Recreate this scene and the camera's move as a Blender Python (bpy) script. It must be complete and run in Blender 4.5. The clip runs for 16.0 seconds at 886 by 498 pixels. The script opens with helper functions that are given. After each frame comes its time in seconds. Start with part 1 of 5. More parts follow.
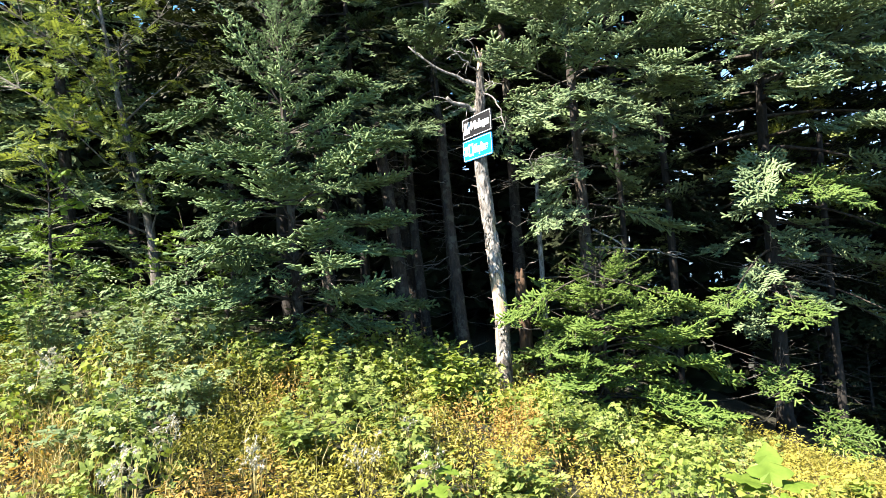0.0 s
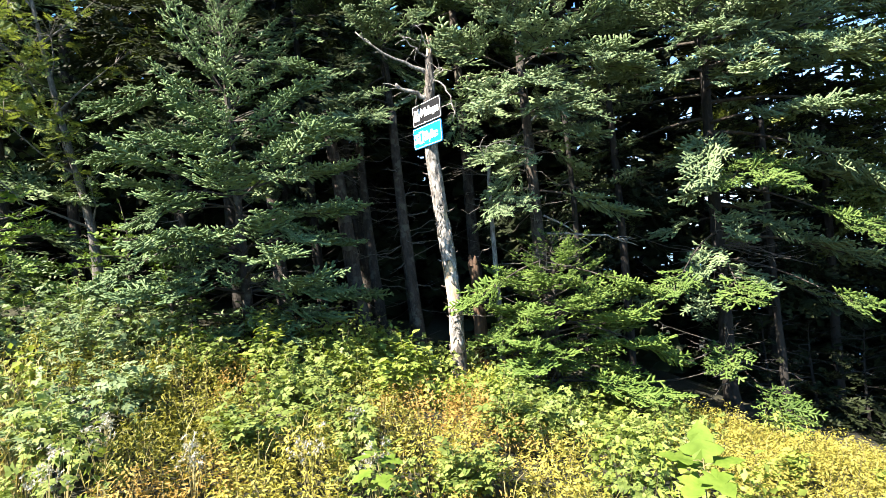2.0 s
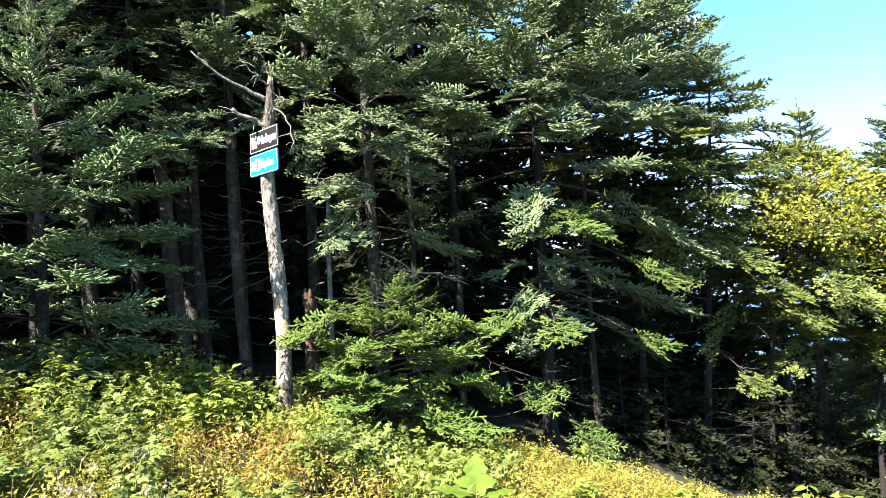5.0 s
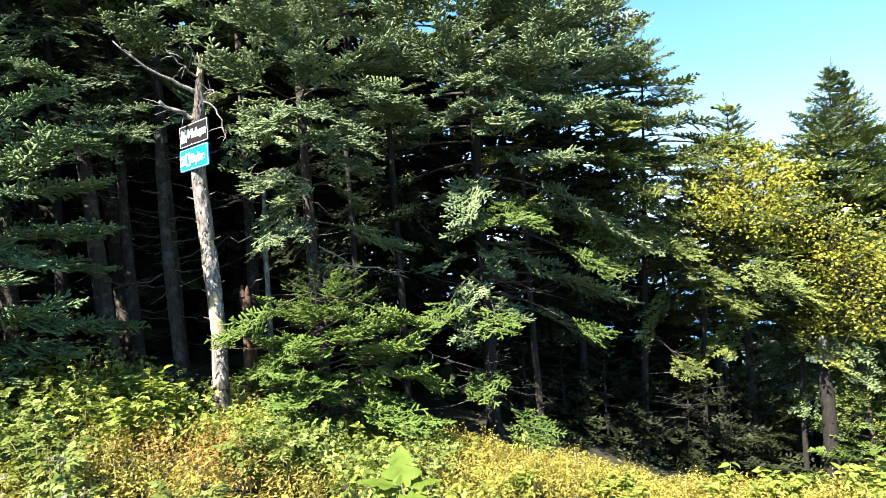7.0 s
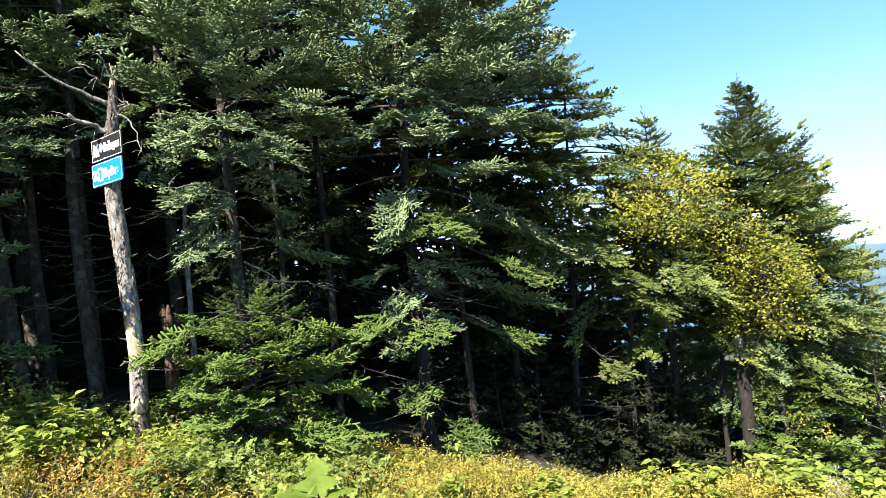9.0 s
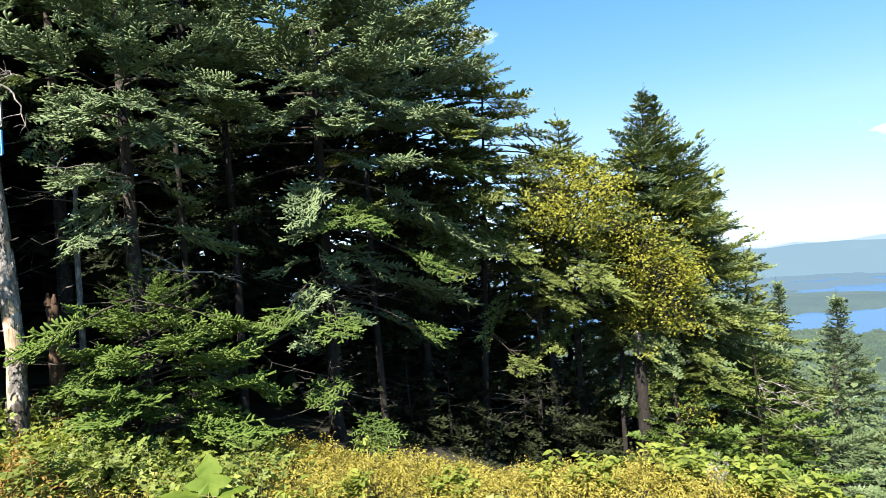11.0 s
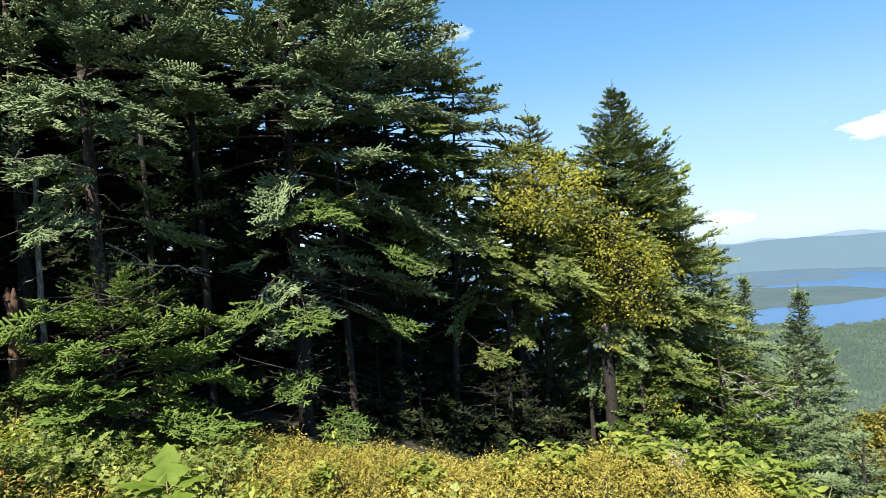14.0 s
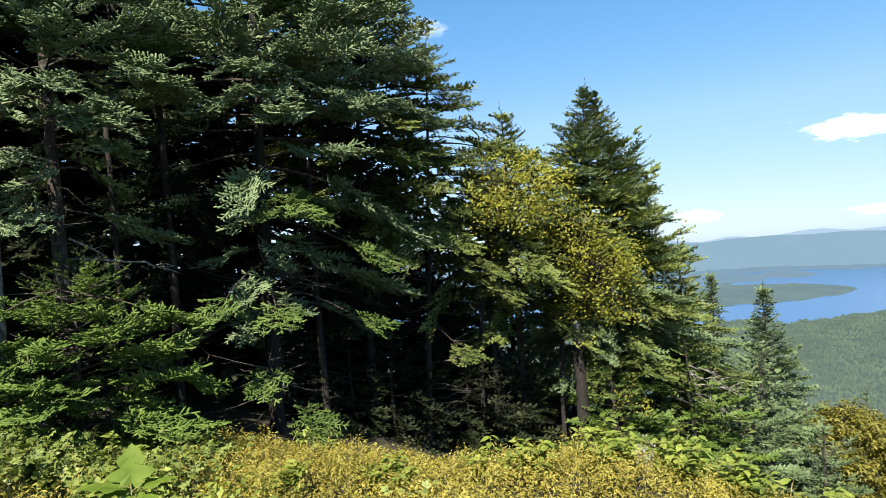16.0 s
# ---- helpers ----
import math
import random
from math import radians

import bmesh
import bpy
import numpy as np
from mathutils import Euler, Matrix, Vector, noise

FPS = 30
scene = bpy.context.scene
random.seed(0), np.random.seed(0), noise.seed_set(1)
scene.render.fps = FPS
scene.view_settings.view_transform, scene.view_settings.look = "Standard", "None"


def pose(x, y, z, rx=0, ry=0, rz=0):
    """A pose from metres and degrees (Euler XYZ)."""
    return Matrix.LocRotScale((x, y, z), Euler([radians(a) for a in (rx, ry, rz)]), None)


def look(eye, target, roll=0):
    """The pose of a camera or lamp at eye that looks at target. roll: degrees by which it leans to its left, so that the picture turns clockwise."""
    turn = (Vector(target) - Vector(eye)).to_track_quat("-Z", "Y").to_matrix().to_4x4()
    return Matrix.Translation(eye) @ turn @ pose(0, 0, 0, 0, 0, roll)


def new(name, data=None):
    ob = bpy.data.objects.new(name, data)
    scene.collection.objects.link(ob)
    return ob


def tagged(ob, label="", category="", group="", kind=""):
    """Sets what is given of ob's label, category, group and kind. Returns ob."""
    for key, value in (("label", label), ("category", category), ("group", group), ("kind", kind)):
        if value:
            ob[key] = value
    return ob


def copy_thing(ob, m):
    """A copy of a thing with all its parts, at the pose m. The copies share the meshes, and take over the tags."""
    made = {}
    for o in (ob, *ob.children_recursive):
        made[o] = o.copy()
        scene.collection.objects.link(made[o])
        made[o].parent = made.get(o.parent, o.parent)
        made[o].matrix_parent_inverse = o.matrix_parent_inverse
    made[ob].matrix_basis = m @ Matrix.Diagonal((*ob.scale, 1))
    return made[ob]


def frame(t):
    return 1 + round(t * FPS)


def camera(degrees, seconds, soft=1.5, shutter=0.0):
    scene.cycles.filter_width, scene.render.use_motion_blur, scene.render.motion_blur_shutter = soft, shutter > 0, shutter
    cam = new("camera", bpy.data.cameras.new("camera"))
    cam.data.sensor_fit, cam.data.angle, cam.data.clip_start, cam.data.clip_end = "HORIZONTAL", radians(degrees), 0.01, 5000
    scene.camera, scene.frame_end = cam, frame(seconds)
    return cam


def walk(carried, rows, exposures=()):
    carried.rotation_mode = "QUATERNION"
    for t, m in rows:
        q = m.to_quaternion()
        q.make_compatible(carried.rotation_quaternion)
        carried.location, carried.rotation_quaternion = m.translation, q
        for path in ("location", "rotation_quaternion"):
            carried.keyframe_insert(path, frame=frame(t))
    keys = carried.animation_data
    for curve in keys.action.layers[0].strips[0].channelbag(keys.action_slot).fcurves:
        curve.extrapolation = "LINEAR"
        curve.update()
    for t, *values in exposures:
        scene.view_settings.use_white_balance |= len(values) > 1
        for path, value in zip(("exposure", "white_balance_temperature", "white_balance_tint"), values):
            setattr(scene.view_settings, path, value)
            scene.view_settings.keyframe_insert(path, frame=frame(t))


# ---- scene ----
cam = camera(72.8, 16.0, soft=0.55)
ROWS = [
    (0, -0.026, -0.002, 1.594, 90.92, 4.05, -0.37),
    (0.5, 0.000, 0.000, 1.600, 91.20, 4.31, -1.05),
    (1, 0.083, -0.024, 1.647, 90.80, 4.38, -1.53),
    (1.5, 0.111, -0.004, 1.630, 90.36, 4.31, -2.49),
    (2, 0.122, 0.029, 1.572, 89.60, 5.08, -3.85),
    (2.5, 0.190, 0.012, 1.567, 89.56, 2.72, -7.04),
    (3, 0.255, 0.001, 1.539, 90.16, 3.42, -9.10),
    (3.5, 0.359, -0.022, 1.526, 90.95, 3.25, -12.85),
    (4, 0.437, -0.044, 1.535, 91.76, 3.21, -14.35),
    (4.5, 0.480, -0.055, 1.541, 92.07, 2.88, -15.67),
    (7, 0.668, -0.120, 1.519, 91.31, 3.77, -21.24),
    (7.5, 0.720, -0.145, 1.510, 91.90, 4.58, -23.86),
    (8, 0.765, -0.177, 1.482, 92.39, 4.89, -25.08),
    (8.5, 0.791, -0.196, 1.471, 92.23, 5.10, -25.76),
    (9, 0.804, -0.204, 1.450, 92.31, 5.39, -26.84),
    (9.5, 0.814, -0.196, 1.441, 92.21, 5.31, -28.18),
    (10, 0.827, -0.174, 1.461, 91.59, 4.97, -30.98),
    (12.5, 0.916, -0.301, 1.397, 91.23, 3.78, -36.24),
    (13, 0.916, -0.305, 1.397, 91.04, 4.04, -36.39),
    (13.5, 0.913, -0.302, 1.398, 90.84, 3.94, -36.73),
    (14, 0.912, -0.303, 1.396, 90.60, 4.17, -37.07),
    (14.5, 0.921, -0.303, 1.400, 90.48, 4.02, -37.42),
    (15, 0.918, -0.301, 1.399, 90.40, 3.42, -38.15),
    (15.5, 0.923, -0.302, 1.397, 90.23, 3.42, -39.06),
    (16, 0.926, -0.298, 1.399, 90.11, 3.94, -39.60),
]
EXPOSURES = [(0.0, 2.5), (3.0, 2.56), (4.5, 2.56), (8.0, 2.2), (12.5, 1.6), (16.0, 1.42)]
walk(cam, [(t, pose(x, y, z, rx, ry, rz)) for t, x, y, z, rx, ry, rz in ROWS], EXPOSURES)

# ---- light ----
SUN_AZ, SUN_EL = 236.0, 47.0          # degrees clockwise from +y, and above the horizon
world = bpy.data.worlds.new("world")
scene.world = world
world.use_nodes = True
wn = world.node_tree
sky = wn.nodes.new("ShaderNodeTexSky")
sky.sky_type, sky.sun_disc = "NISHITA", False
sky.sun_elevation, sky.sun_rotation = radians(SUN_EL), radians(SUN_AZ)
sky.altitude, sky.air_density, sky.dust_density, sky.ozone_density = 600, 1.1, 0.05, 1.0
# the clear mountain sky: deeper blue above, pale at the horizon
tc_sky = wn.nodes.new("ShaderNodeTexCoord")
axes_sky = wn.nodes.new("ShaderNodeSeparateXYZ")
wn.links.new(tc_sky.outputs["Generated"], axes_sky.inputs[0])
grade = wn.nodes.new("ShaderNodeValToRGB")
for k, (p_, c_) in enumerate([(0.0, (0.30, 0.43, 0.72)), (0.07, (0.43, 0.48, 0.60)), (0.19, (0.58, 0.67, 0.79)), (0.28, (0.51, 0.73, 0.86)), (0.37, (0.48, 0.79, 0.93)), (0.75, (0.46, 0.68, 0.74))]):
    el_ = grade.color_ramp.elements[k] if k < 2 else grade.color_ramp.elements.new(p_)
    el_.position, el_.color = p_, (*c_, 1)
wn.links.new(axes_sky.outputs[2], grade.inputs[0])
tint = wn.nodes.new("ShaderNodeMix")
tint.data_type, tint.blend_type = "RGBA", "MULTIPLY"
tint.inputs[0].default_value = 1.0
wn.links.new(sky.outputs[0], tint.inputs[6])
wn.links.new(grade.outputs[0], tint.inputs[7])
wn.links.new(tint.outputs[2], wn.nodes["Background"].inputs[0])
wn.nodes["Background"].inputs[1].default_value = 0.083
sun = new("sun", bpy.data.lights.new("sun", "SUN"))
sun.data.energy, sun.data.angle, sun.data.color = 5.0, radians(0.53), (1.0, 0.90, 0.77)
to_sun = Vector((math.sin(radians(SUN_AZ)) * math.cos(radians(SUN_EL)), math.cos(radians(SUN_AZ)) * math.cos(radians(SUN_EL)), math.sin(radians(SUN_EL))))
sun.matrix_world = look((0, 0, 30), Vector((0, 0, 30)) - to_sun)


# ---- materials ----
def nodes_of(name):
    m = bpy.data.materials.new(name)
    m.use_nodes = True
    return m, m.node_tree, m.node_tree.nodes["Principled BSDF"]


def ramp(nt, fac, stops):
    r = nt.nodes.new("ShaderNodeValToRGB")
    e = r.color_ramp.elements
    while len(e) < len(stops):
        e.new(0.5)
    for el, (p, c) in zip(e, stops):
        el.position, el.color = p, (*c, 1)
    nt.links.new(fac, r.inputs[0])
    return r.outputs[0]


def noise_of(nt, scale, detail=4.0, rough=0.55, coord="Object", stretch=None):
    tc = nt.nodes.new("ShaderNodeTexCoord")
    n = nt.nodes.new("ShaderNodeTexNoise")
    n.inputs["Scale"].default_value, n.inputs["Detail"].default_value, n.inputs["Roughness"].default_value = scale, detail, rough
    out = tc.outputs[coord]
    if stretch:
        mp = nt.nodes.new("ShaderNodeMapping")
        mp.inputs["Scale"].default_value = stretch
        nt.links.new(out, mp.inputs[0])
        out = mp.outputs[0]
    nt.links.new(out, n.inputs["Vector"])
    return n.outputs["Fac"]


def mixed(nt, fac, a, b, mode="MIX"):
    m = nt.nodes.new("ShaderNodeMix")
    m.data_type, m.blend_type = "RGBA", mode
    for s, v in ((m.inputs[0], fac), (m.inputs[6], a), (m.inputs[7], b)):
        if isinstance(v, (int, float)):
            s.default_value = v
        elif isinstance(v, tuple):
            s.default_value = (*v, 1)
        else:
            nt.links.new(v, s)
    return m.outputs[2]


def leaf_material(name, dark, mid, light, patch=1.6, rough=0.5, glow=0.3, spec=0.4, share=0.35):
    """Foliage: hue by patches of a plant and by single leaf, some light let through the blade."""
    m, nt, p = nodes_of(name)
    geo = nt.nodes.new("ShaderNodeNewGeometry")
    by_patch = ramp(nt, noise_of(nt, patch, 6.0, 0.62), [(0.37, dark), (0.5, mid), (0.64, light)])
    by_leaf = ramp(nt, geo.outputs["Random Per Island"], [(0.0, dark), (0.55, mid), (1.0, light)])
    col = mixed(nt, share, by_patch, by_leaf)
    nt.links.new(col, p.inputs["Base Color"])
    p.inputs["Roughness"].default_value = rough
    p.inputs["Specular IOR Level"].default_value = spec
    tr = nt.nodes.new("ShaderNodeBsdfTranslucent")
    lit = mixed(nt, 1.0, col, (1.0, 1.0, 0.45), "MULTIPLY")
    nt.links.new(lit, tr.inputs[0])
    mx = nt.nodes.new("ShaderNodeMixShader")
    mx.inputs[0].default_value = glow
    nt.links.new(p.outputs[0], mx.inputs[1])
    nt.links.new(tr.outputs[0], mx.inputs[2])
    nt.links.new(mx.outputs[0], nt.nodes["Material Output"].inputs[0])
    return m


def bark_material(name, a, b, c, scale=9.0, bump=0.6, stretch=(1, 1, 0.35), lichen=None):
    m, nt, p = nodes_of(name)
    big = noise_of(nt, scale * 0.25, 3.0, 0.5)
    fine = noise_of(nt, scale * 3, 6.0, 0.65, stretch=stretch)
    col = mixed(nt, 0.35, ramp(nt, fine, [(0.38, a), (0.5, b), (0.62, c)]), ramp(nt, big, [(0.35, a), (0.6, b)]))
    if lichen:
        spot = ramp(nt, noise_of(nt, scale * 0.9, 5.0, 0.6), [(0.52, (0, 0, 0)), (0.6, (1, 1, 1))])
        col = mixed(nt, spot, col, lichen)
    nt.links.new(col, p.inputs["Base Color"])
    p.inputs["Roughness"].default_value = 0.9
    bp = nt.nodes.new("ShaderNodeBump")
    bp.inputs["Strength"].default_value, bp.inputs["Distance"].default_value = bump, 0.02
    nt.links.new(fine, bp.inputs["Height"])
    nt.links.new(bp.outputs[0], p.inputs["Normal"])
    return m


def plain(name, col, rough=0.5, var=0.12, scale=30.0):
    m, nt, p = nodes_of(name)
    f = noise_of(nt, scale, 4.0)
    lo = tuple(v * (1 - var) for v in col)
    hi = tuple(min(1, v * (1 + var)) for v in col)
    nt.links.new(ramp(nt, f, [(0.35, lo), (0.65, hi)]), p.inputs["Base Color"])
    p.inputs["Roughness"].default_value = rough
    return m


M_SPRUCE = leaf_material("spruce_needles", (0.056, 0.084, 0.040), (0.104, 0.152, 0.068), (0.182, 0.240, 0.120), 1.5, 0.5, 0.18, 0.17, 0.30)
M_FIR = leaf_material("balsam_fir_needles", (0.062, 0.102, 0.042), (0.116, 0.177, 0.073), (0.195, 0.264, 0.130), 1.8, 0.5, 0.18, 0.17, 0.30)
M_YOUNG = leaf_material("young_fir_needles", (0.052, 0.092, 0.018), (0.103, 0.166, 0.033), (0.174, 0.241, 0.060), 2.2, 0.5, 0.20, 0.17, 0.30)
M_PALE = leaf_material("pale_tipped_spruce_needles", (0.070, 0.106, 0.052), (0.150, 0.210, 0.102), (0.252, 0.322, 0.165), 1.5, 0.5, 0.18, 0.17, 0.30)
M_TUFT = leaf_material("yellow_green_spruce_needles", (0.048, 0.085, 0.018), (0.092, 0.148, 0.034), (0.152, 0.212, 0.060), 1.8, 0.5, 0.20, 0.17, 0.30)
M_EDGE = leaf_material("olive_spruce_needles", (0.056, 0.080, 0.020), (0.122, 0.158, 0.040), (0.218, 0.252, 0.084), 1.3, 0.5, 0.18, 0.17, 0.30)
# shade inside the wood is put into this near-black needle colour
M_DEEPSHADE = leaf_material("shaded_spruce_needles", (0.008, 0.012, 0.005), (0.017, 0.024, 0.009), (0.038, 0.048, 0.019), 1.2, 0.6, 0.08, 0.2, 0.30)
M_ASH = leaf_material("ash_leaves", (0.055, 0.082, 0.020), (0.140, 0.180, 0.048), (0.250, 0.290, 0.090), 1.5, 0.5, 0.36, 0.3)
M_BIRCH = leaf_material("birch_leaves", (0.160, 0.172, 0.026), (0.300, 0.310, 0.044), (0.440, 0.430, 0.082), 1.6, 0.5, 0.52, 0.25)
M_OLIVE = leaf_material("olive_birch_leaves", (0.082, 0.084, 0.014), (0.190, 0.182, 0.032), (0.320, 0.295, 0.072), 1.6, 0.5, 0.35, 0.25)
M_BUSH = leaf_material("bramble_leaves", (0.065, 0.096, 0.022), (0.170, 0.222, 0.052), (0.310, 0.360, 0.110), 2.5, 0.5, 0.34, 0.25)
M_DUSK = leaf_material("grey_green_leaves", (0.080, 0.118, 0.052), (0.180, 0.240, 0.108), (0.320, 0.385, 0.195), 2.0, 0.5, 0.34, 0.25)
M_BRIGHT = leaf_material("goldenrod_leaves", (0.090, 0.138, 0.024), (0.215, 0.275, 0.052), (0.390, 0.425, 0.105), 2.0, 0.5, 0.40, 0.25)
M_GOLD = leaf_material("golden_undergrowth", (0.120, 0.110, 0.024), (0.336, 0.298, 0.062), (0.490, 0.445, 0.115), 2.2, 0.6, 0.38, 0.15, 0.3)
M_RUST = leaf_material("browned_fern", (0.130, 0.080, 0.020), (0.320, 0.205, 0.055), (0.480, 0.350, 0.120), 3.0, 0.7, 0.34, 0.15, 0.3)
M_STRAW = leaf_material("dry_grass", (0.2, 0.16, 0.064), (0.344, 0.288, 0.128), (0.48, 0.416, 0.208), 2.0, 0.7, 0.3, 0.2)
M_FLUFF = leaf_material("aster_fluff", (0.44, 0.416, 0.384), (0.576, 0.56, 0.528), (0.68, 0.672, 0.656), 3.0, 0.8, 0.3, 0.1)
M_MAPLE = leaf_material("maple_sapling_leaf", (0.075, 0.125, 0.016), (0.110, 0.170, 0.024), (0.160, 0.220, 0.036), 9.0, 0.6, 0.30, 0.12)
M_STEM = plain("green_stems", (0.16, 0.14, 0.05), 0.7, 0.3, 12)
M_BARK = bark_material("spruce_bark", (0.010, 0.007, 0.005), (0.028, 0.020, 0.015), (0.062, 0.049, 0.038), 9.0, 1.0, lichen=(0.066, 0.060, 0.047))
# bark darkened by colour to stand in for shade in the wood
M_SHADEBARK = bark_material("shaded_bark", (0.006, 0.005, 0.004), (0.014, 0.011, 0.009), (0.030, 0.025, 0.020))
M_TWIG = bark_material("dead_twigs", (0.045, 0.040, 0.034), (0.100, 0.090, 0.078), (0.190, 0.175, 0.155), 16)
M_DEADBARK = bark_material("weathered_bark", (0.055, 0.047, 0.040), (0.210, 0.195, 0.178), (0.440, 0.420, 0.395), 9.0, 1.0)
M_BAREWOOD = bark_material("bare_wood", (0.130, 0.080, 0.040), (0.430, 0.330, 0.220), (0.560, 0.480, 0.370), 6.0, 0.8, (1, 1, 0.16), lichen=(0.400, 0.370, 0.335))
M_OLDBARK = bark_material("dark_old_bark", (0.030, 0.024, 0.020), (0.110, 0.094, 0.080), (0.270, 0.245, 0.220), 10.0, 1.0)
M_ROTTEN = bark_material("rotten_wood", (0.030, 0.016, 0.010), (0.085, 0.048, 0.026), (0.165, 0.100, 0.056), 6.0, 1.0, (1, 1, 0.15))
M_BLACK = plain("black_sign_paint", (0.018, 0.018, 0.020), 0.35)
M_BLUE = plain("blue_sign_paint", (0.008, 0.190, 0.520), 0.35, 0.06)
M_WHITE = plain("white_sign_paint", (0.85, 0.85, 0.84), 0.4, 0.04)
M_STEEL = plain("zinc_bolt", (0.45, 0.45, 0.46), 0.4)


def ground_material():
    m, nt, p = nodes_of("hillside_soil")
    a = ramp(nt, noise_of(nt, 1.2, 6.0, 0.6), [(0.3, (0.016, 0.017, 0.008)), (0.5, (0.028, 0.030, 0.012)), (0.7, (0.045, 0.050, 0.018))])
    b = ramp(nt, noise_of(nt, 22.0, 6.0, 0.7), [(0.35, (0.012, 0.011, 0.007)), (0.65, (0.045, 0.040, 0.020))])
    nt.links.new(mixed(nt, 0.5, a, b), p.inputs["Base Color"])
    p.inputs["Roughness"].default_value = 0.95
    bp = nt.nodes.new("ShaderNodeBump")
    bp.inputs["Strength"].default_value, bp.inputs["Distance"].default_value = 0.8, 0.05
    nt.links.new(noise_of(nt, 30.0, 6.0, 0.7), bp.inputs["Height"])
    nt.links.new(bp.outputs[0], p.inputs["Normal"])
    return m


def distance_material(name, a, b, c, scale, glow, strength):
    """Land kilometres away: woods in tone, with bluish emission painting the haze over them."""
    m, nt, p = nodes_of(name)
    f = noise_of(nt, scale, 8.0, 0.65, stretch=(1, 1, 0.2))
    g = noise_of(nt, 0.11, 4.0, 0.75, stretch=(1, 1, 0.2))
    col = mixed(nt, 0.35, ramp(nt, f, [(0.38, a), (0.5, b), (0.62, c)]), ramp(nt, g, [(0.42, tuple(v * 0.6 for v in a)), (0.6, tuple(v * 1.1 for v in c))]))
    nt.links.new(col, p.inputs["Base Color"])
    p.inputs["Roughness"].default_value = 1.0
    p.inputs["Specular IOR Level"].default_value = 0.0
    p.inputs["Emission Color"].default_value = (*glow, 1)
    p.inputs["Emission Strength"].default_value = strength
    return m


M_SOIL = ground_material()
# bluish emission grows with distance to paint haze on the land
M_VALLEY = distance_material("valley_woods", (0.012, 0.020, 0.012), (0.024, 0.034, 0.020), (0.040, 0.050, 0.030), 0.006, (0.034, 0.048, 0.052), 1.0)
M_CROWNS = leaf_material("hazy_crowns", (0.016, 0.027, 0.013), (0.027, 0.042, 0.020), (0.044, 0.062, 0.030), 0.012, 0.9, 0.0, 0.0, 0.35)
# the crowns glow with the same painted haze as the valley floor
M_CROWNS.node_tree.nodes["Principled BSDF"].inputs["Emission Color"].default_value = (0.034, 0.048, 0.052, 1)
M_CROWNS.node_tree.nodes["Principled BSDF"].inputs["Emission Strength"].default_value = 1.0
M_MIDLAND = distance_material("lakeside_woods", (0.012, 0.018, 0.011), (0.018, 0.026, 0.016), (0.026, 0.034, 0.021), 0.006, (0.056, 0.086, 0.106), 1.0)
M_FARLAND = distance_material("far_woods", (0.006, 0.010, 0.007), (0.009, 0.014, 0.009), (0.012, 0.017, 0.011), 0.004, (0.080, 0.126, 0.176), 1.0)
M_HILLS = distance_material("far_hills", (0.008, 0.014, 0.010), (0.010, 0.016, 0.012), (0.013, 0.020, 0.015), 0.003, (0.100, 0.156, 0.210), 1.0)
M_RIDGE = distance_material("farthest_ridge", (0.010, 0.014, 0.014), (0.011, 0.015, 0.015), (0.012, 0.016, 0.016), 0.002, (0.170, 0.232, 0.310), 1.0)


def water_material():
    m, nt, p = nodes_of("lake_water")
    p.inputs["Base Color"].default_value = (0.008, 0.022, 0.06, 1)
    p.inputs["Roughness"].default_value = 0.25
    # blue emission adds sky light to the water beyond its reflection
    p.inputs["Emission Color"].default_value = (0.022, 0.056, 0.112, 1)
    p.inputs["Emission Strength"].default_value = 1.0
    bp = nt.nodes.new("ShaderNodeBump")
    bp.inputs["Strength"].default_value, bp.inputs["Distance"].default_value = 0.3, 0.4
    nt.links.new(noise_of(nt, 0.2, 4.0), bp.inputs["Height"])
    nt.links.new(bp.outputs[0], p.inputs["Normal"])
    return m


M_WATER = water_material()


def cloud_material(name, full):
    m, nt, p = nodes_of(name)
    p.inputs["Base Color"].default_value = (0.9, 0.9, 0.9, 1)
    p.inputs["Roughness"].default_value = 1.0
    # emission lifts the flat card in place of sunlight scattered through cloud
    p.inputs["Emission Color"].default_value = (0.95, 0.97, 1.0, 1)
    p.inputs["Emission Strength"].default_value = 0.12
    tc = nt.nodes.new("ShaderNodeTexCoord")
    gr = nt.nodes.new("ShaderNodeTexGradient")
    gr.gradient_type = "SPHERICAL"
    nt.links.new(tc.outputs["Object"], gr.inputs[0])
    add = nt.nodes.new("ShaderNodeMath")
    add.operation = "MULTIPLY_ADD"
    nt.links.new(noise_of(nt, 2.2, 8.0, 0.62), add.inputs[0])
    add.inputs[1].default_value = 1.5
    add.inputs[2].default_value = -0.75
    s = nt.nodes.new("ShaderNodeMath")
    s.operation = "ADD"
    nt.links.new(add.outputs[0], s.inputs[0])
    nt.links.new(gr.outputs[1], s.inputs[1])
    a = ramp(nt, s.outputs[0], [(0.20, (0, 0, 0)), (1.0, (full, full, full))])
    nt.links.new(a, p.inputs["Alpha"])
    return m


M_CLOUD, M_WISP = cloud_material("cloud_white", 1.0), cloud_material("thin_cloud", 0.45)

# ---- mesh helpers ----
EYES = np.array((0.4, -0.1))


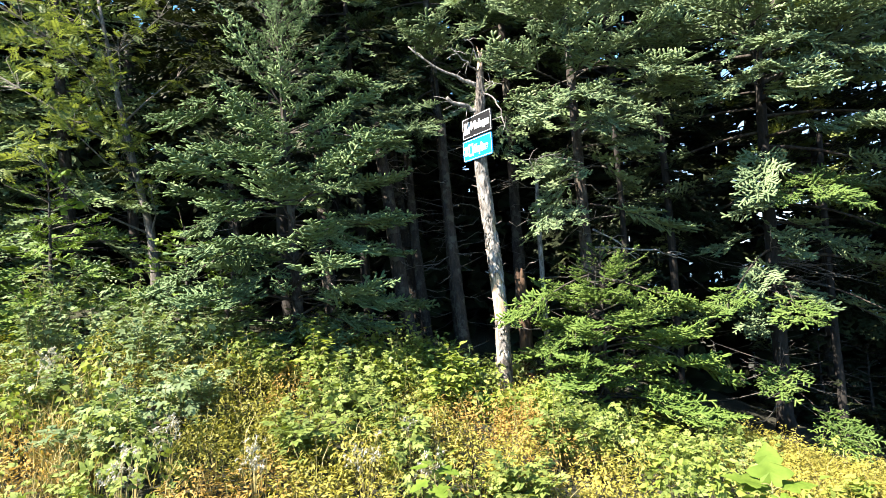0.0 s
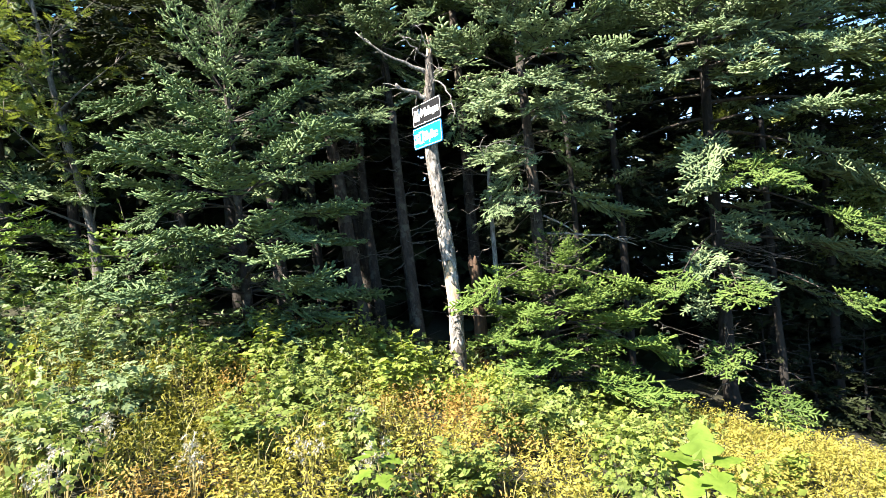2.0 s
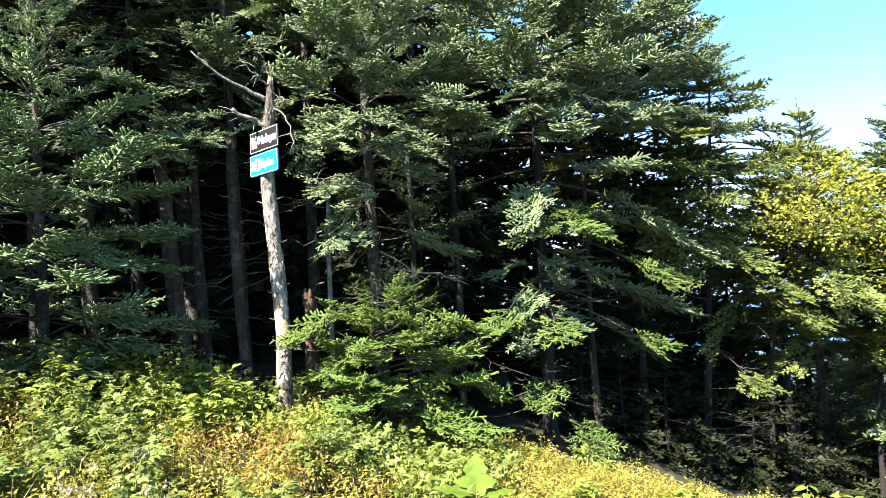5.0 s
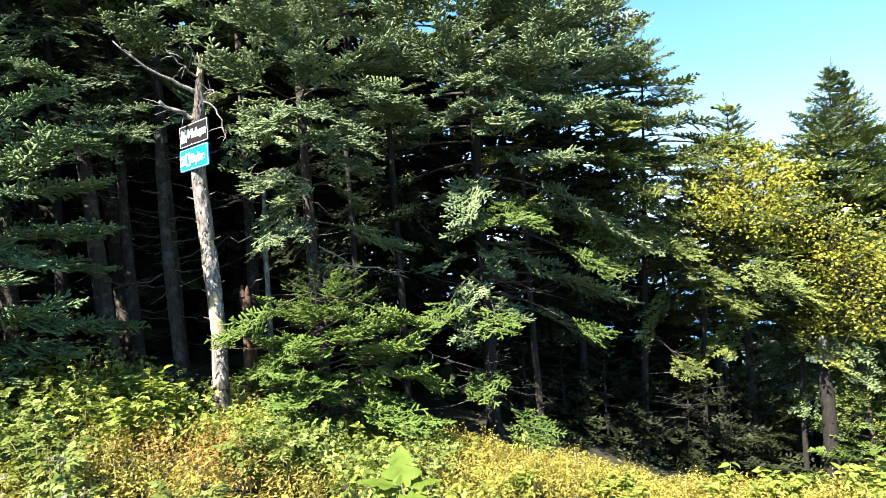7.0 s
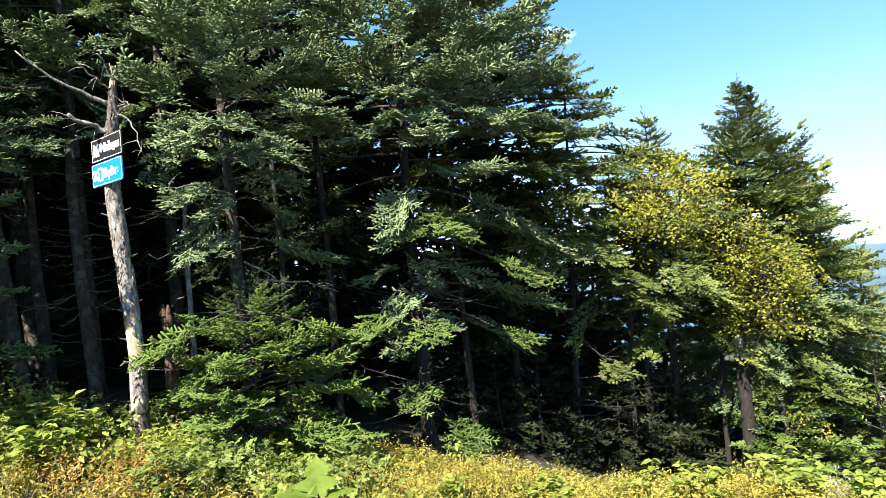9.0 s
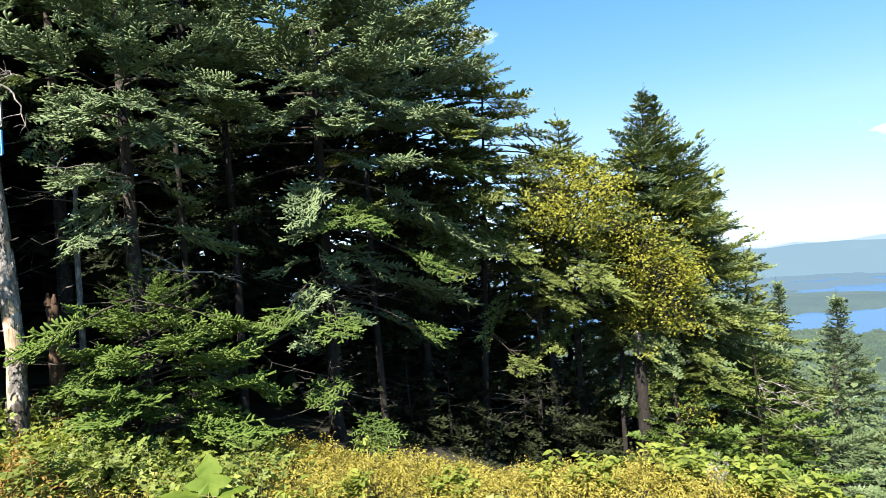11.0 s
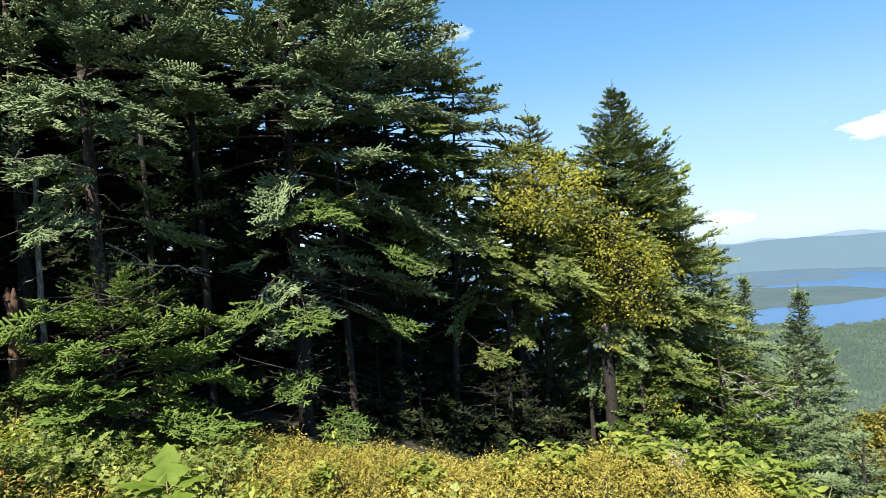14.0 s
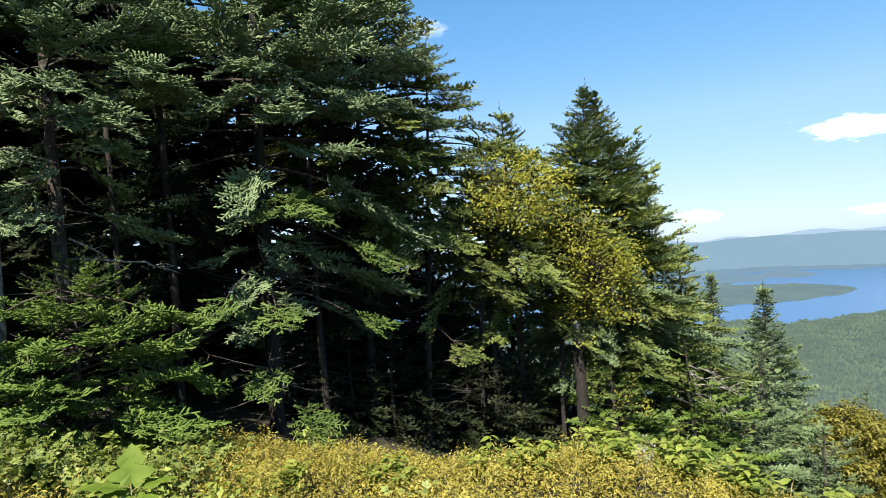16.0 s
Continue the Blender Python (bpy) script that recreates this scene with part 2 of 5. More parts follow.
def fast_mesh(name, verts, faces, material, smooth=False):
    """A mesh from arrays: verts n x 3, faces m x k (k = 3 or 4)."""
    verts, faces = np.asarray(verts, np.float32), np.asarray(faces, np.int32)
    k = faces.shape[1]
    me = bpy.data.meshes.new(name)
    me.vertices.add(len(verts))
    me.vertices.foreach_set("co", verts.ravel())
    me.loops.add(faces.size)
    me.loops.foreach_set("vertex_index", faces.ravel())
    me.polygons.add(len(faces))
    me.polygons.foreach_set("loop_start", np.arange(0, faces.size, k, dtype=np.int32))
    if smooth:
        me.polygons.foreach_set("use_smooth", np.ones(len(faces), bool))
    me.materials.append(material)
    me.update(calc_edges=True)
    return me


def put(name, mesh, parent=None, label="", at=(0, 0, 0)):
    ob = new(name, mesh)
    ob.location = at
    if parent:
        ob.parent = parent
    return tagged(ob, label)


def part(name, bm, material, parent, label=""):
    me = bpy.data.meshes.new(name)
    bm.to_mesh(me)
    bm.free()
    me.materials.append(material)
    return put(name, me, parent, label)


def thing(name, at, label, category, group="", kind=""):
    e = new(name)
    e.location = at
    e.empty_display_size = 0.1
    return tagged(e, label, category, group, kind)


def unit(v):
    return v / np.maximum(np.linalg.norm(v, axis=-1, keepdims=True), 1e-9)


class Tubes:
    """Many tapered tubes gathered into one mesh of quads."""

    def __init__(self):
        self.v, self.f, self.n = [], [], 0

    def add(self, path, radii, sides=5, rough=0.0, rng=None):
        path = np.asarray(path, float)
        radii = np.broadcast_to(np.asarray(radii, float), len(path))
        tang = unit(np.gradient(path, axis=0))
        ref = np.array((0, 0, 1.0)) if abs(tang[0, 2]) < 0.8 else np.array((1.0, 0, 0))
        a = unit(np.cross(tang, ref))
        b = np.cross(tang, a)
        ang = np.linspace(0, 2 * np.pi, sides, endpoint=False)
        r = radii[:, None] * np.ones(sides)
        if rough:
            r = r * (1 + rough * rng.normal(size=r.shape).clip(-1.6, 1.6))
        ring = path[:, None] + r[..., None] * (np.cos(ang)[None, :, None] * a[:, None] + np.sin(ang)[None, :, None] * b[:, None])
        m = len(path)
        self.v.append(ring.reshape(-1, 3))
        i, j = np.meshgrid(np.arange(m - 1), np.arange(sides), indexing="ij")
        q = np.stack([i * sides + j, i * sides + (j + 1) % sides, (i + 1) * sides + (j + 1) % sides, (i + 1) * sides + j], -1)
        self.f.append(q.reshape(-1, 4) + self.n)
        self.n += m * sides
        # a pointed end closes the tube
        tip = path[-1] + tang[-1] * radii[-1] * 0.4
        self.v.append(tip[None])
        last = self.n - sides
        k = np.arange(sides)
        self.f.append(np.stack([last + k, last + (k + 1) % sides, np.full(sides, self.n), np.full(sides, self.n)], -1))
        self.n += 1

    def arrays(self):
        v, f = np.concatenate(self.v), np.concatenate(self.f)
        tri = f[:, 2] == f[:, 3]
        return v, np.concatenate([f[~tri][:, [0, 1, 2]], f[~tri][:, [0, 2, 3]], f[tri][:, :3]])

    def mesh(self, name, material, smooth=True):
        return fast_mesh(name, *self.arrays(), material, smooth)


def shoot(rng, bag, o, d, ln, wide, rings):
    """One needled shoot, a ragged blunt finger somewhat flatter than wide."""
    verts, faces = bag
    o, d = np.asarray(o, float), unit(np.asarray(d, float))
    a = unit(np.cross((0.0, 0.0, 1.0), d))
    b = np.cross(d, a)
    n0 = len(verts)
    if rings == 1:
        mid = o + d * ln * rng.uniform(0.45, 0.6)
        verts += [o, mid + wide * a * rng.uniform(0.8, 1.2), mid - wide * a * rng.uniform(0.8, 1.2), mid + 0.55 * wide * b, o + d * ln * 1.05]
        faces += [(n0, n0 + 3, n0 + 1), (n0, n0 + 2, n0 + 3), (n0 + 1, n0 + 3, n0 + 4), (n0 + 3, n0 + 2, n0 + 4)]
        return
    turn = rng.uniform(-0.5, 0.5)
    for s, w in ((0.02, 0.70), (0.84, 0.92)):
        for k in range(3):
            t = 2.094 * k + turn + 1.57
            verts.append(o + d * ln * (s + rng.uniform(-0.05, 0.06)) + wide * w * rng.uniform(0.75, 1.25) * (math.cos(t) * a + 0.5 * math.sin(t) * b))
    verts.append(o + d * ln * 1.03)
    for k in range(3):
        k2 = (k + 1) % 3
        faces += [(n0 + k, n0 + k2, n0 + 3 + k2), (n0 + k, n0 + 3 + k2, n0 + 3 + k), (n0 + 3 + k, n0 + 3 + k2, n0 + 6)]


def spray_template(seed, pairs, wide, rings, forks):
    """A flat fan of needled shoots: a leading axis, paired side shoots swept forward, the lowest ones forked."""
    rng = np.random.default_rng(seed)
    bag = ([], [])
    for s in ((0.0, 0.36, 0.68) if rings == 2 else (0.0, 0.55)):
        shoot(rng, bag, (s, 0, 0.02 * rng.normal()), (1, rng.uniform(-0.12, 0.12), rng.uniform(-0.05, 0.12)), 0.34 if rings == 2 else 0.5, wide, rings)
    for i in range(pairs):
        s = 0.10 + 0.70 * i / max(1, pairs - 1)
        for side in (1, -1):
            if rng.random() < 0.08:
                continue
            ang, ln = side * rng.uniform(0.75, 1.10), 0.46 * (1 - 0.55 * s) * rng.uniform(0.75, 1.15)
            d = np.array((math.cos(ang), math.sin(ang), rng.uniform(-0.12, 0.22)))
            o = np.array((s + rng.uniform(-0.04, 0.04), 0, 0))
            shoot(rng, bag, o, d, ln, wide * rng.uniform(0.85, 1.1), rings)
            if i < forks:
                for turn in (0.75, -0.6):
                    a2 = ang + turn
                    shoot(rng, bag, o + d * ln * rng.uniform(0.4, 0.65), (math.cos(a2), math.sin(a2), rng.uniform(-0.1, 0.25)), ln * 0.5, wide * 0.9, rings)
    return np.array(bag[0]), np.array(bag[1])


SPRAYS = {
    0: [spray_template(s, 4, 0.064, 2, 1) for s in range(6)],
    1: [spray_template(20 + s, 3, 0.076, 1, 0) for s in range(5)],
    2: [spray_template(40 + s, 2, 0.165, 1, 0) for s in range(3)],
    3: [spray_template(60 + s, 2, 0.30, 1, 0) for s in range(3)],
}


class Foliage:
    """Gathers sprays or leaves (place, way, up, length) and lays a template at each."""

    def __init__(self):
        self.rows = {}

    def add(self, lod, o, d, up, ln):
        self.rows.setdefault(lod, []).append((*o, *d, *up, ln))

    def mesh(self, name, material, rng, bank=None):
        bank = bank or SPRAYS
        out, ids, n = [], [], 0
        for lod, rows in self.rows.items():
            r = np.array(rows)
            o, d, up, ln = r[:, :3], unit(r[:, 3:6]), r[:, 6:9], r[:, 9]
            y = unit(np.cross(up, d))
            z = np.cross(d, y)
            m = np.stack([d, y, z], -1) * ln[:, None, None]
            pick = rng.integers(0, len(bank[lod]), len(r))
            for k, (tv, tf) in enumerate(bank[lod]):
                w = pick == k
                if w.any():
                    out.append((np.einsum("nij,vj->nvi", m[w], tv) + o[w][:, None]).reshape(-1, 3))
                    ids.append((np.arange(w.sum())[:, None, None] * len(tv) + tf[None]).reshape(-1, 3) + n)
                    n += w.sum() * len(tv)
        v, f = np.concatenate(out), np.concatenate(ids)
        return fast_mesh(name, v, f, material, True)


# ---- ground ----
def rise(x, y):
    """Height of the hillside; the viewer stands on a small hump of it."""
    x, y = np.asarray(x, float), np.asarray(y, float)
    r = np.hypot(x, y)
    z = -0.72 - 0.19 * np.clip(x, -14, 14) + 0.11 * np.clip(y, -14, 9)
    z = z - 0.035 * np.clip(x - 6, 0, 7) ** 2
    z = z - 0.15 * np.clip(x - 1.5, 0, 6) * np.clip((y - 3.5) / 4, 0, 1)
    z = z + 0.70 * np.exp(-(x * x + y * y) / 2.2)
    z = z + 0.05 * np.sin(1.7 * x + 0.6) * np.sin(1.3 * y) + 0.03 * np.sin(3.9 * x + y)
    z = z - 0.40 * np.exp(-((x - 1.5) / 1.6) ** 2 - ((y - 7.4) / 1.5) ** 2)
    z = z + 0.42 * np.exp(-((x - 6.7) / 2.0) ** 2 - ((y - 3.3) / 2.1) ** 2)
    # unseen bank added behind the wood to shut out low sky between trunks
    bank = np.clip((y - 17.5) / 4.5, 0, 1)
    z = z + 3.6 * bank * bank * (3 - 2 * bank) * np.clip((9 - x) / 3, 0, 1)
    turn = np.degrees(np.arctan2(x, y))
    side = np.clip((np.abs(turn - 100) - 45) / 30, 0, 1)
    return z - 0.30 * (np.clip(r - 13, 0, 860) * (1 - side) + np.clip(r - 70, 0, 860) * side)


LAKE = -262.0


def polar_sheet(azimuths, radii, height):
    a, r = np.meshgrid(np.radians(azimuths), radii, indexing="ij")
    x, y = r * np.sin(a), r * np.cos(a)
    v = np.stack([x, y, height(x, y)], -1)
    n, m = a.shape
    i, j = np.meshgrid(np.arange(n - 1), np.arange(m - 1), indexing="ij")
    q = np.stack([i * m + j, i * m + j + 1, (i + 1) * m + j + 1, (i + 1) * m + j], -1).reshape(-1, 4)
    return v.reshape(-1, 3), q


def wavy(x, y, s, seed=0.0):
    return (np.sin(x / s + seed) * np.cos(y / s * 1.3 + 2 * seed) + 0.6 * np.sin(x / s * 2.3 + y / s * 1.9 + seed) + 0.35 * np.sin(x / s * 5.1 - y / s * 4.3 + 3 * seed) + 0.2 * np.sin(x / s * 11.0 + y / s * 9.0)) / 1.6


def near_height(x, y):
    return np.maximum(rise(x, y), LAKE + 2 + 3 * wavy(x, y, 90.0))


v, q = polar_sheet(np.linspace(-180, 180, 145), np.r_[0.0, np.geomspace(0.3, 1300, 120)], near_height)
tagged(put("ground", fast_mesh("ground", v, q, M_SOIL, True)), "steep brown hillside soil under brush, falling to the valley", "ground", kind="structure")


def land_mask(az, r):
    """Over nought: land in the valley; by bearing and distance from the hill."""
    edge = 26 * wavy(az * 30, r * 0.2, 38.0)
    near = (1840 + 5.0 * np.clip(az - 60, 0, 30) + 260 * np.exp(-((az - 77.5) / 3.4) ** 2) + 2 * edge) - r
    pen = 1 - np.hypot((az - 63.0) / 10.8, (r - (2720 + 14 * (az - 64))) / (430 + 2.0 * edge))
    isle = 1 - np.hypot((az - 69.0) / 2.3, (r - (3780 + edge)) / 230)
    spit = 1 - np.hypot((az - 60.0) / 8.0, (r - (3620 + 3 * edge)) / 380)
    far = r - (4150 + 4 * edge - 200 * np.exp(-((az - 62) / 4.0) ** 2))
    return np.maximum.reduce([near / 60, pen * 4, isle * 3, spit * 3, far / 60])


def valley_height(x, y):
    r, az = np.hypot(x, y), np.degrees(np.arctan2(x, y))
    m = land_mask(az, r)
    return LAKE - 8 + np.clip(m * 12 + 8, 0, 20) + np.where(m > 0, 4.0 * np.abs(wavy(x, y, 33.0)) + 9 * np.clip(m - 1.5, 0, 1) * wavy(x, y, 210.0, 1.0), 0)


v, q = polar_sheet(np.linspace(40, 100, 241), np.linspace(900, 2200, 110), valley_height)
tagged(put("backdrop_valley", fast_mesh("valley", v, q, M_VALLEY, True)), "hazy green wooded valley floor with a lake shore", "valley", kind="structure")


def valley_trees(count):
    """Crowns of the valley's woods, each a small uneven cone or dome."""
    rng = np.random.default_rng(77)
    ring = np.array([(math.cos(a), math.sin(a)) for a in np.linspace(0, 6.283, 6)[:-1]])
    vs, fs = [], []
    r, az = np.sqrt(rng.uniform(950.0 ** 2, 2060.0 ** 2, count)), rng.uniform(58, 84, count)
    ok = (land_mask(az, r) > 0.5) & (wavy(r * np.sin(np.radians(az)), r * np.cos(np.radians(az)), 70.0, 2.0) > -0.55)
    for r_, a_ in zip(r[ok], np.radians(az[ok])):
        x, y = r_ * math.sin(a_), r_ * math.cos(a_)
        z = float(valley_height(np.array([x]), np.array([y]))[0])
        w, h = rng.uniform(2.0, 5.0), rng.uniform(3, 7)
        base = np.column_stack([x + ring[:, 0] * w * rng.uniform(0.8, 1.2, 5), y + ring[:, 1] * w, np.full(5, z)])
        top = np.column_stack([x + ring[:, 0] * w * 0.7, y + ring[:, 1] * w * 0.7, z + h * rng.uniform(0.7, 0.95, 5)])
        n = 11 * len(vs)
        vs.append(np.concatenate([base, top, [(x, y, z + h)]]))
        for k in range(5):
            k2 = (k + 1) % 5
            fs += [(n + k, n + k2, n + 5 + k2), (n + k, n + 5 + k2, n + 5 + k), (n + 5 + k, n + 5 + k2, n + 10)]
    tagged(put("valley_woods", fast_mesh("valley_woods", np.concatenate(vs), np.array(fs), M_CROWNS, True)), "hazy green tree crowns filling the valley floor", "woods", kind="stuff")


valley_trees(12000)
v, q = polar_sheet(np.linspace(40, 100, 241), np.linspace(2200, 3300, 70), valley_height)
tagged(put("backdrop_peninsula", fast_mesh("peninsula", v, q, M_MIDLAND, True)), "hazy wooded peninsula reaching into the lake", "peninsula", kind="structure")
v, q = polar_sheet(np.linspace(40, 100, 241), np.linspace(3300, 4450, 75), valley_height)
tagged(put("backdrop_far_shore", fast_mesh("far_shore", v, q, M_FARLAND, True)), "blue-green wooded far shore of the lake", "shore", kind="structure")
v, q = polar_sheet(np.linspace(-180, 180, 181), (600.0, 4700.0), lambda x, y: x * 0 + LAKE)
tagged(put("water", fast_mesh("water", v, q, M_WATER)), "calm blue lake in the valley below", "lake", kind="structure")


def hills(top, amp, seed):
    def h(x, y):
        r, az = np.hypot(x, y), np.degrees(np.arctan2(x, y))
        k = np.clip((r - r.min()) / (r.max() - r.min()), 0, 1)
        return LAKE - 10 + (top - LAKE + amp * wavy(az * 10, az * 3, 30.0, seed)) * np.sin(k * np.pi / 2) ** 1.3
    return h


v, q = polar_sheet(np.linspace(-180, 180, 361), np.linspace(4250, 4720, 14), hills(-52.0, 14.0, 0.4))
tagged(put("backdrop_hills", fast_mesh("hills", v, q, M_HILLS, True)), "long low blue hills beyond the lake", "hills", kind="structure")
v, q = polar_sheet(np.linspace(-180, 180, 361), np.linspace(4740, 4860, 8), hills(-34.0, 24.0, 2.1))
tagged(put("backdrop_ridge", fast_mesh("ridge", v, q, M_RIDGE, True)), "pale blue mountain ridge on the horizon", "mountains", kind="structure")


def cloud(az, el, wide, high, thin):
    d = 4600.0
    c = Vector((d * math.sin(radians(az)), d * math.cos(radians(az)), 1.5 + d * math.tan(radians(el))))
    bm = bmesh.new()
    bmesh.ops.create_grid(bm, x_segments=2, y_segments=2, size=1.0)
    me = bpy.data.meshes.new("cloud")
    bm.to_mesh(me)
    bm.free()
    me.materials.append(M_WISP if thin else M_CLOUD)
    ob = new("backdrop_cloud", me)
    turn = (Vector((0, 0, 1.5)) - c).to_track_quat("Z", "Y").to_matrix().to_4x4()
    ob.matrix_world = Matrix.Translation(c) @ turn @ Matrix.Diagonal((wide, high, 1, 1))
    ob.visible_shadow = False
    tagged(ob, "thin white wisp of cloud in a blue sky" if thin else "small white fair-weather cloud in a blue sky", "cloud", kind="structure")


CLOUDS = [(74.2, 7.4, 330, 110, False), (38.9, 20.3, 260, 110, True), (62.6, 1.4, 220, 70, True), (76.5, 0.9, 300, 55, True)]
for row in CLOUDS:
    cloud(*row)


# ---- conifers ----
def curve_points(o, az, length, pitch, sag, n=6):
    """A limb from o: it leaves at pitch degrees, droops along its outer part, and lifts its tip."""
    s = np.linspace(0, 1, n)
    h = np.array((math.sin(az), math.cos(az)))
    z = length * (math.tan(radians(pitch)) * s - sag * s ** 2.4 + 0.10 * s ** 6)
    return np.column_stack([o[0] + h[0] * length * s, o[1] + h[1] * length * s, o[2] + z])


def needle_limb(fol, tubes, rng, o, az, length, pitch, sag, lod, bare=0.25, gap=0.08, reach=1.0, bushy=0.3):
    """A bough as a drooping fan: dense sprays to both sides in its own plane, widest past the middle, some tufts above."""
    pts = curve_points(o, az, length, pitch, sag, 4 if lod > 1 else 8)
    tubes.add(pts, np.linspace(0.010 * length + 0.004, 0.003, len(pts)), 3 if lod > 1 else 4)
    s_at = np.linspace(0, 1, len(pts))
    out = np.array((math.sin(az), math.cos(az), 0.0))
    cap = 0.45 if lod == 2 and reach < 1.5 else 0.34 if lod == 1 and gap > 0.08 else (0.36, 0.26, 1.05, 1.3)[lod]
    wide = max(0.16, min(0.42 * length, 0.50)) * (min(1.1, reach) if lod < 2 else 1.5)

    def along(s):
        return np.array([np.interp(s, s_at, pts[:, i]) for i in range(3)])

    n = max(3, int(length * (1 - bare) / gap))
    for k in range(n):
        u = (k + rng.uniform(0, 0.8)) / n
        s = bare + (1 - bare) * u
        c = along(s)
        t = unit(along(min(1, s + 0.08)) - along(max(0, s - 0.08)))
        nor = unit(np.array((0, 0, 1.0)) - t * t[2] + out * rng.uniform(0.25, 0.95))
        side = np.cross(nor, t)
        a = (1 if k % 2 else -1) * (1.05 - 0.40 * u) * rng.uniform(0.75, 1.15)
        tip = bushy * rng.uniform(-0.4, 1.5)
        d = t * math.cos(a) + (side * math.cos(tip) + nor * abs(math.sin(tip)) * math.copysign(1, a * tip)) * math.sin(a) + nor * rng.uniform(-0.14, 0.10)
        up = nor + rng.normal(0, 0.15 + 0.25 * bushy, 3)
        ln = wide * (0.50 + 0.55 * math.sin(math.pi * (0.18 + 0.72 * u))) * rng.uniform(0.8, 1.15)
        fol.add(lod, c, d, up, min(ln, cap))
        gone = 0.60 * cap
        while ln - gone > 0.45 * cap:
            d = unit(d + 0.22 * t + (0, 0, 0.05))
            fol.add(lod, c + d * gone, d, up + rng.normal(0, 0.1, 3), min(ln - gone + 0.05, cap))
            gone += 0.60 * cap
        if k % 2 == 1 and lod < 2:
            fol.add(lod, c + nor * 0.02, t + nor * rng.uniform(0.3, 0.7) + rng.normal(0, 0.3, 3), up, min(ln, cap) * (0.6 if lod == 0 else 0.9))
    t = unit(pts[-1] - pts[-2])
    fol.add(lod, pts[-1] - 0.06 * t, t + (0, 0, 0.15), np.array((0, 0, 1.0)) + out * 0.5, min(cap, 0.8 * wide))


def dead_twigs(tubes, rng, trunk_at, lo, hi, count, reach):
    for _ in range(count):
        h = rng.uniform(lo, hi)
        o = trunk_at(h)
        az, ln = rng.uniform(0, 2 * np.pi), reach * rng.uniform(0.3, 1.0)
        p = curve_points(o, az, ln, rng.uniform(-25, 20), rng.uniform(-0.1, 0.25), 5)
        p[1:] += rng.normal(0, 0.025, (4, 3))
        tubes.add(p, np.linspace(0.009, 0.0025, 5), 4)
        for _ in range(2):
            k = rng.integers(1, 4)
            q = curve_points(p[k], az + rng.choice((-1, 1)) * rng.uniform(0.5, 1.1), ln * 0.4, rng.uniform(-20, 25), 0.1, 3)
            tubes.add(q, np.linspace(0.005, 0.0015, 3), 3)


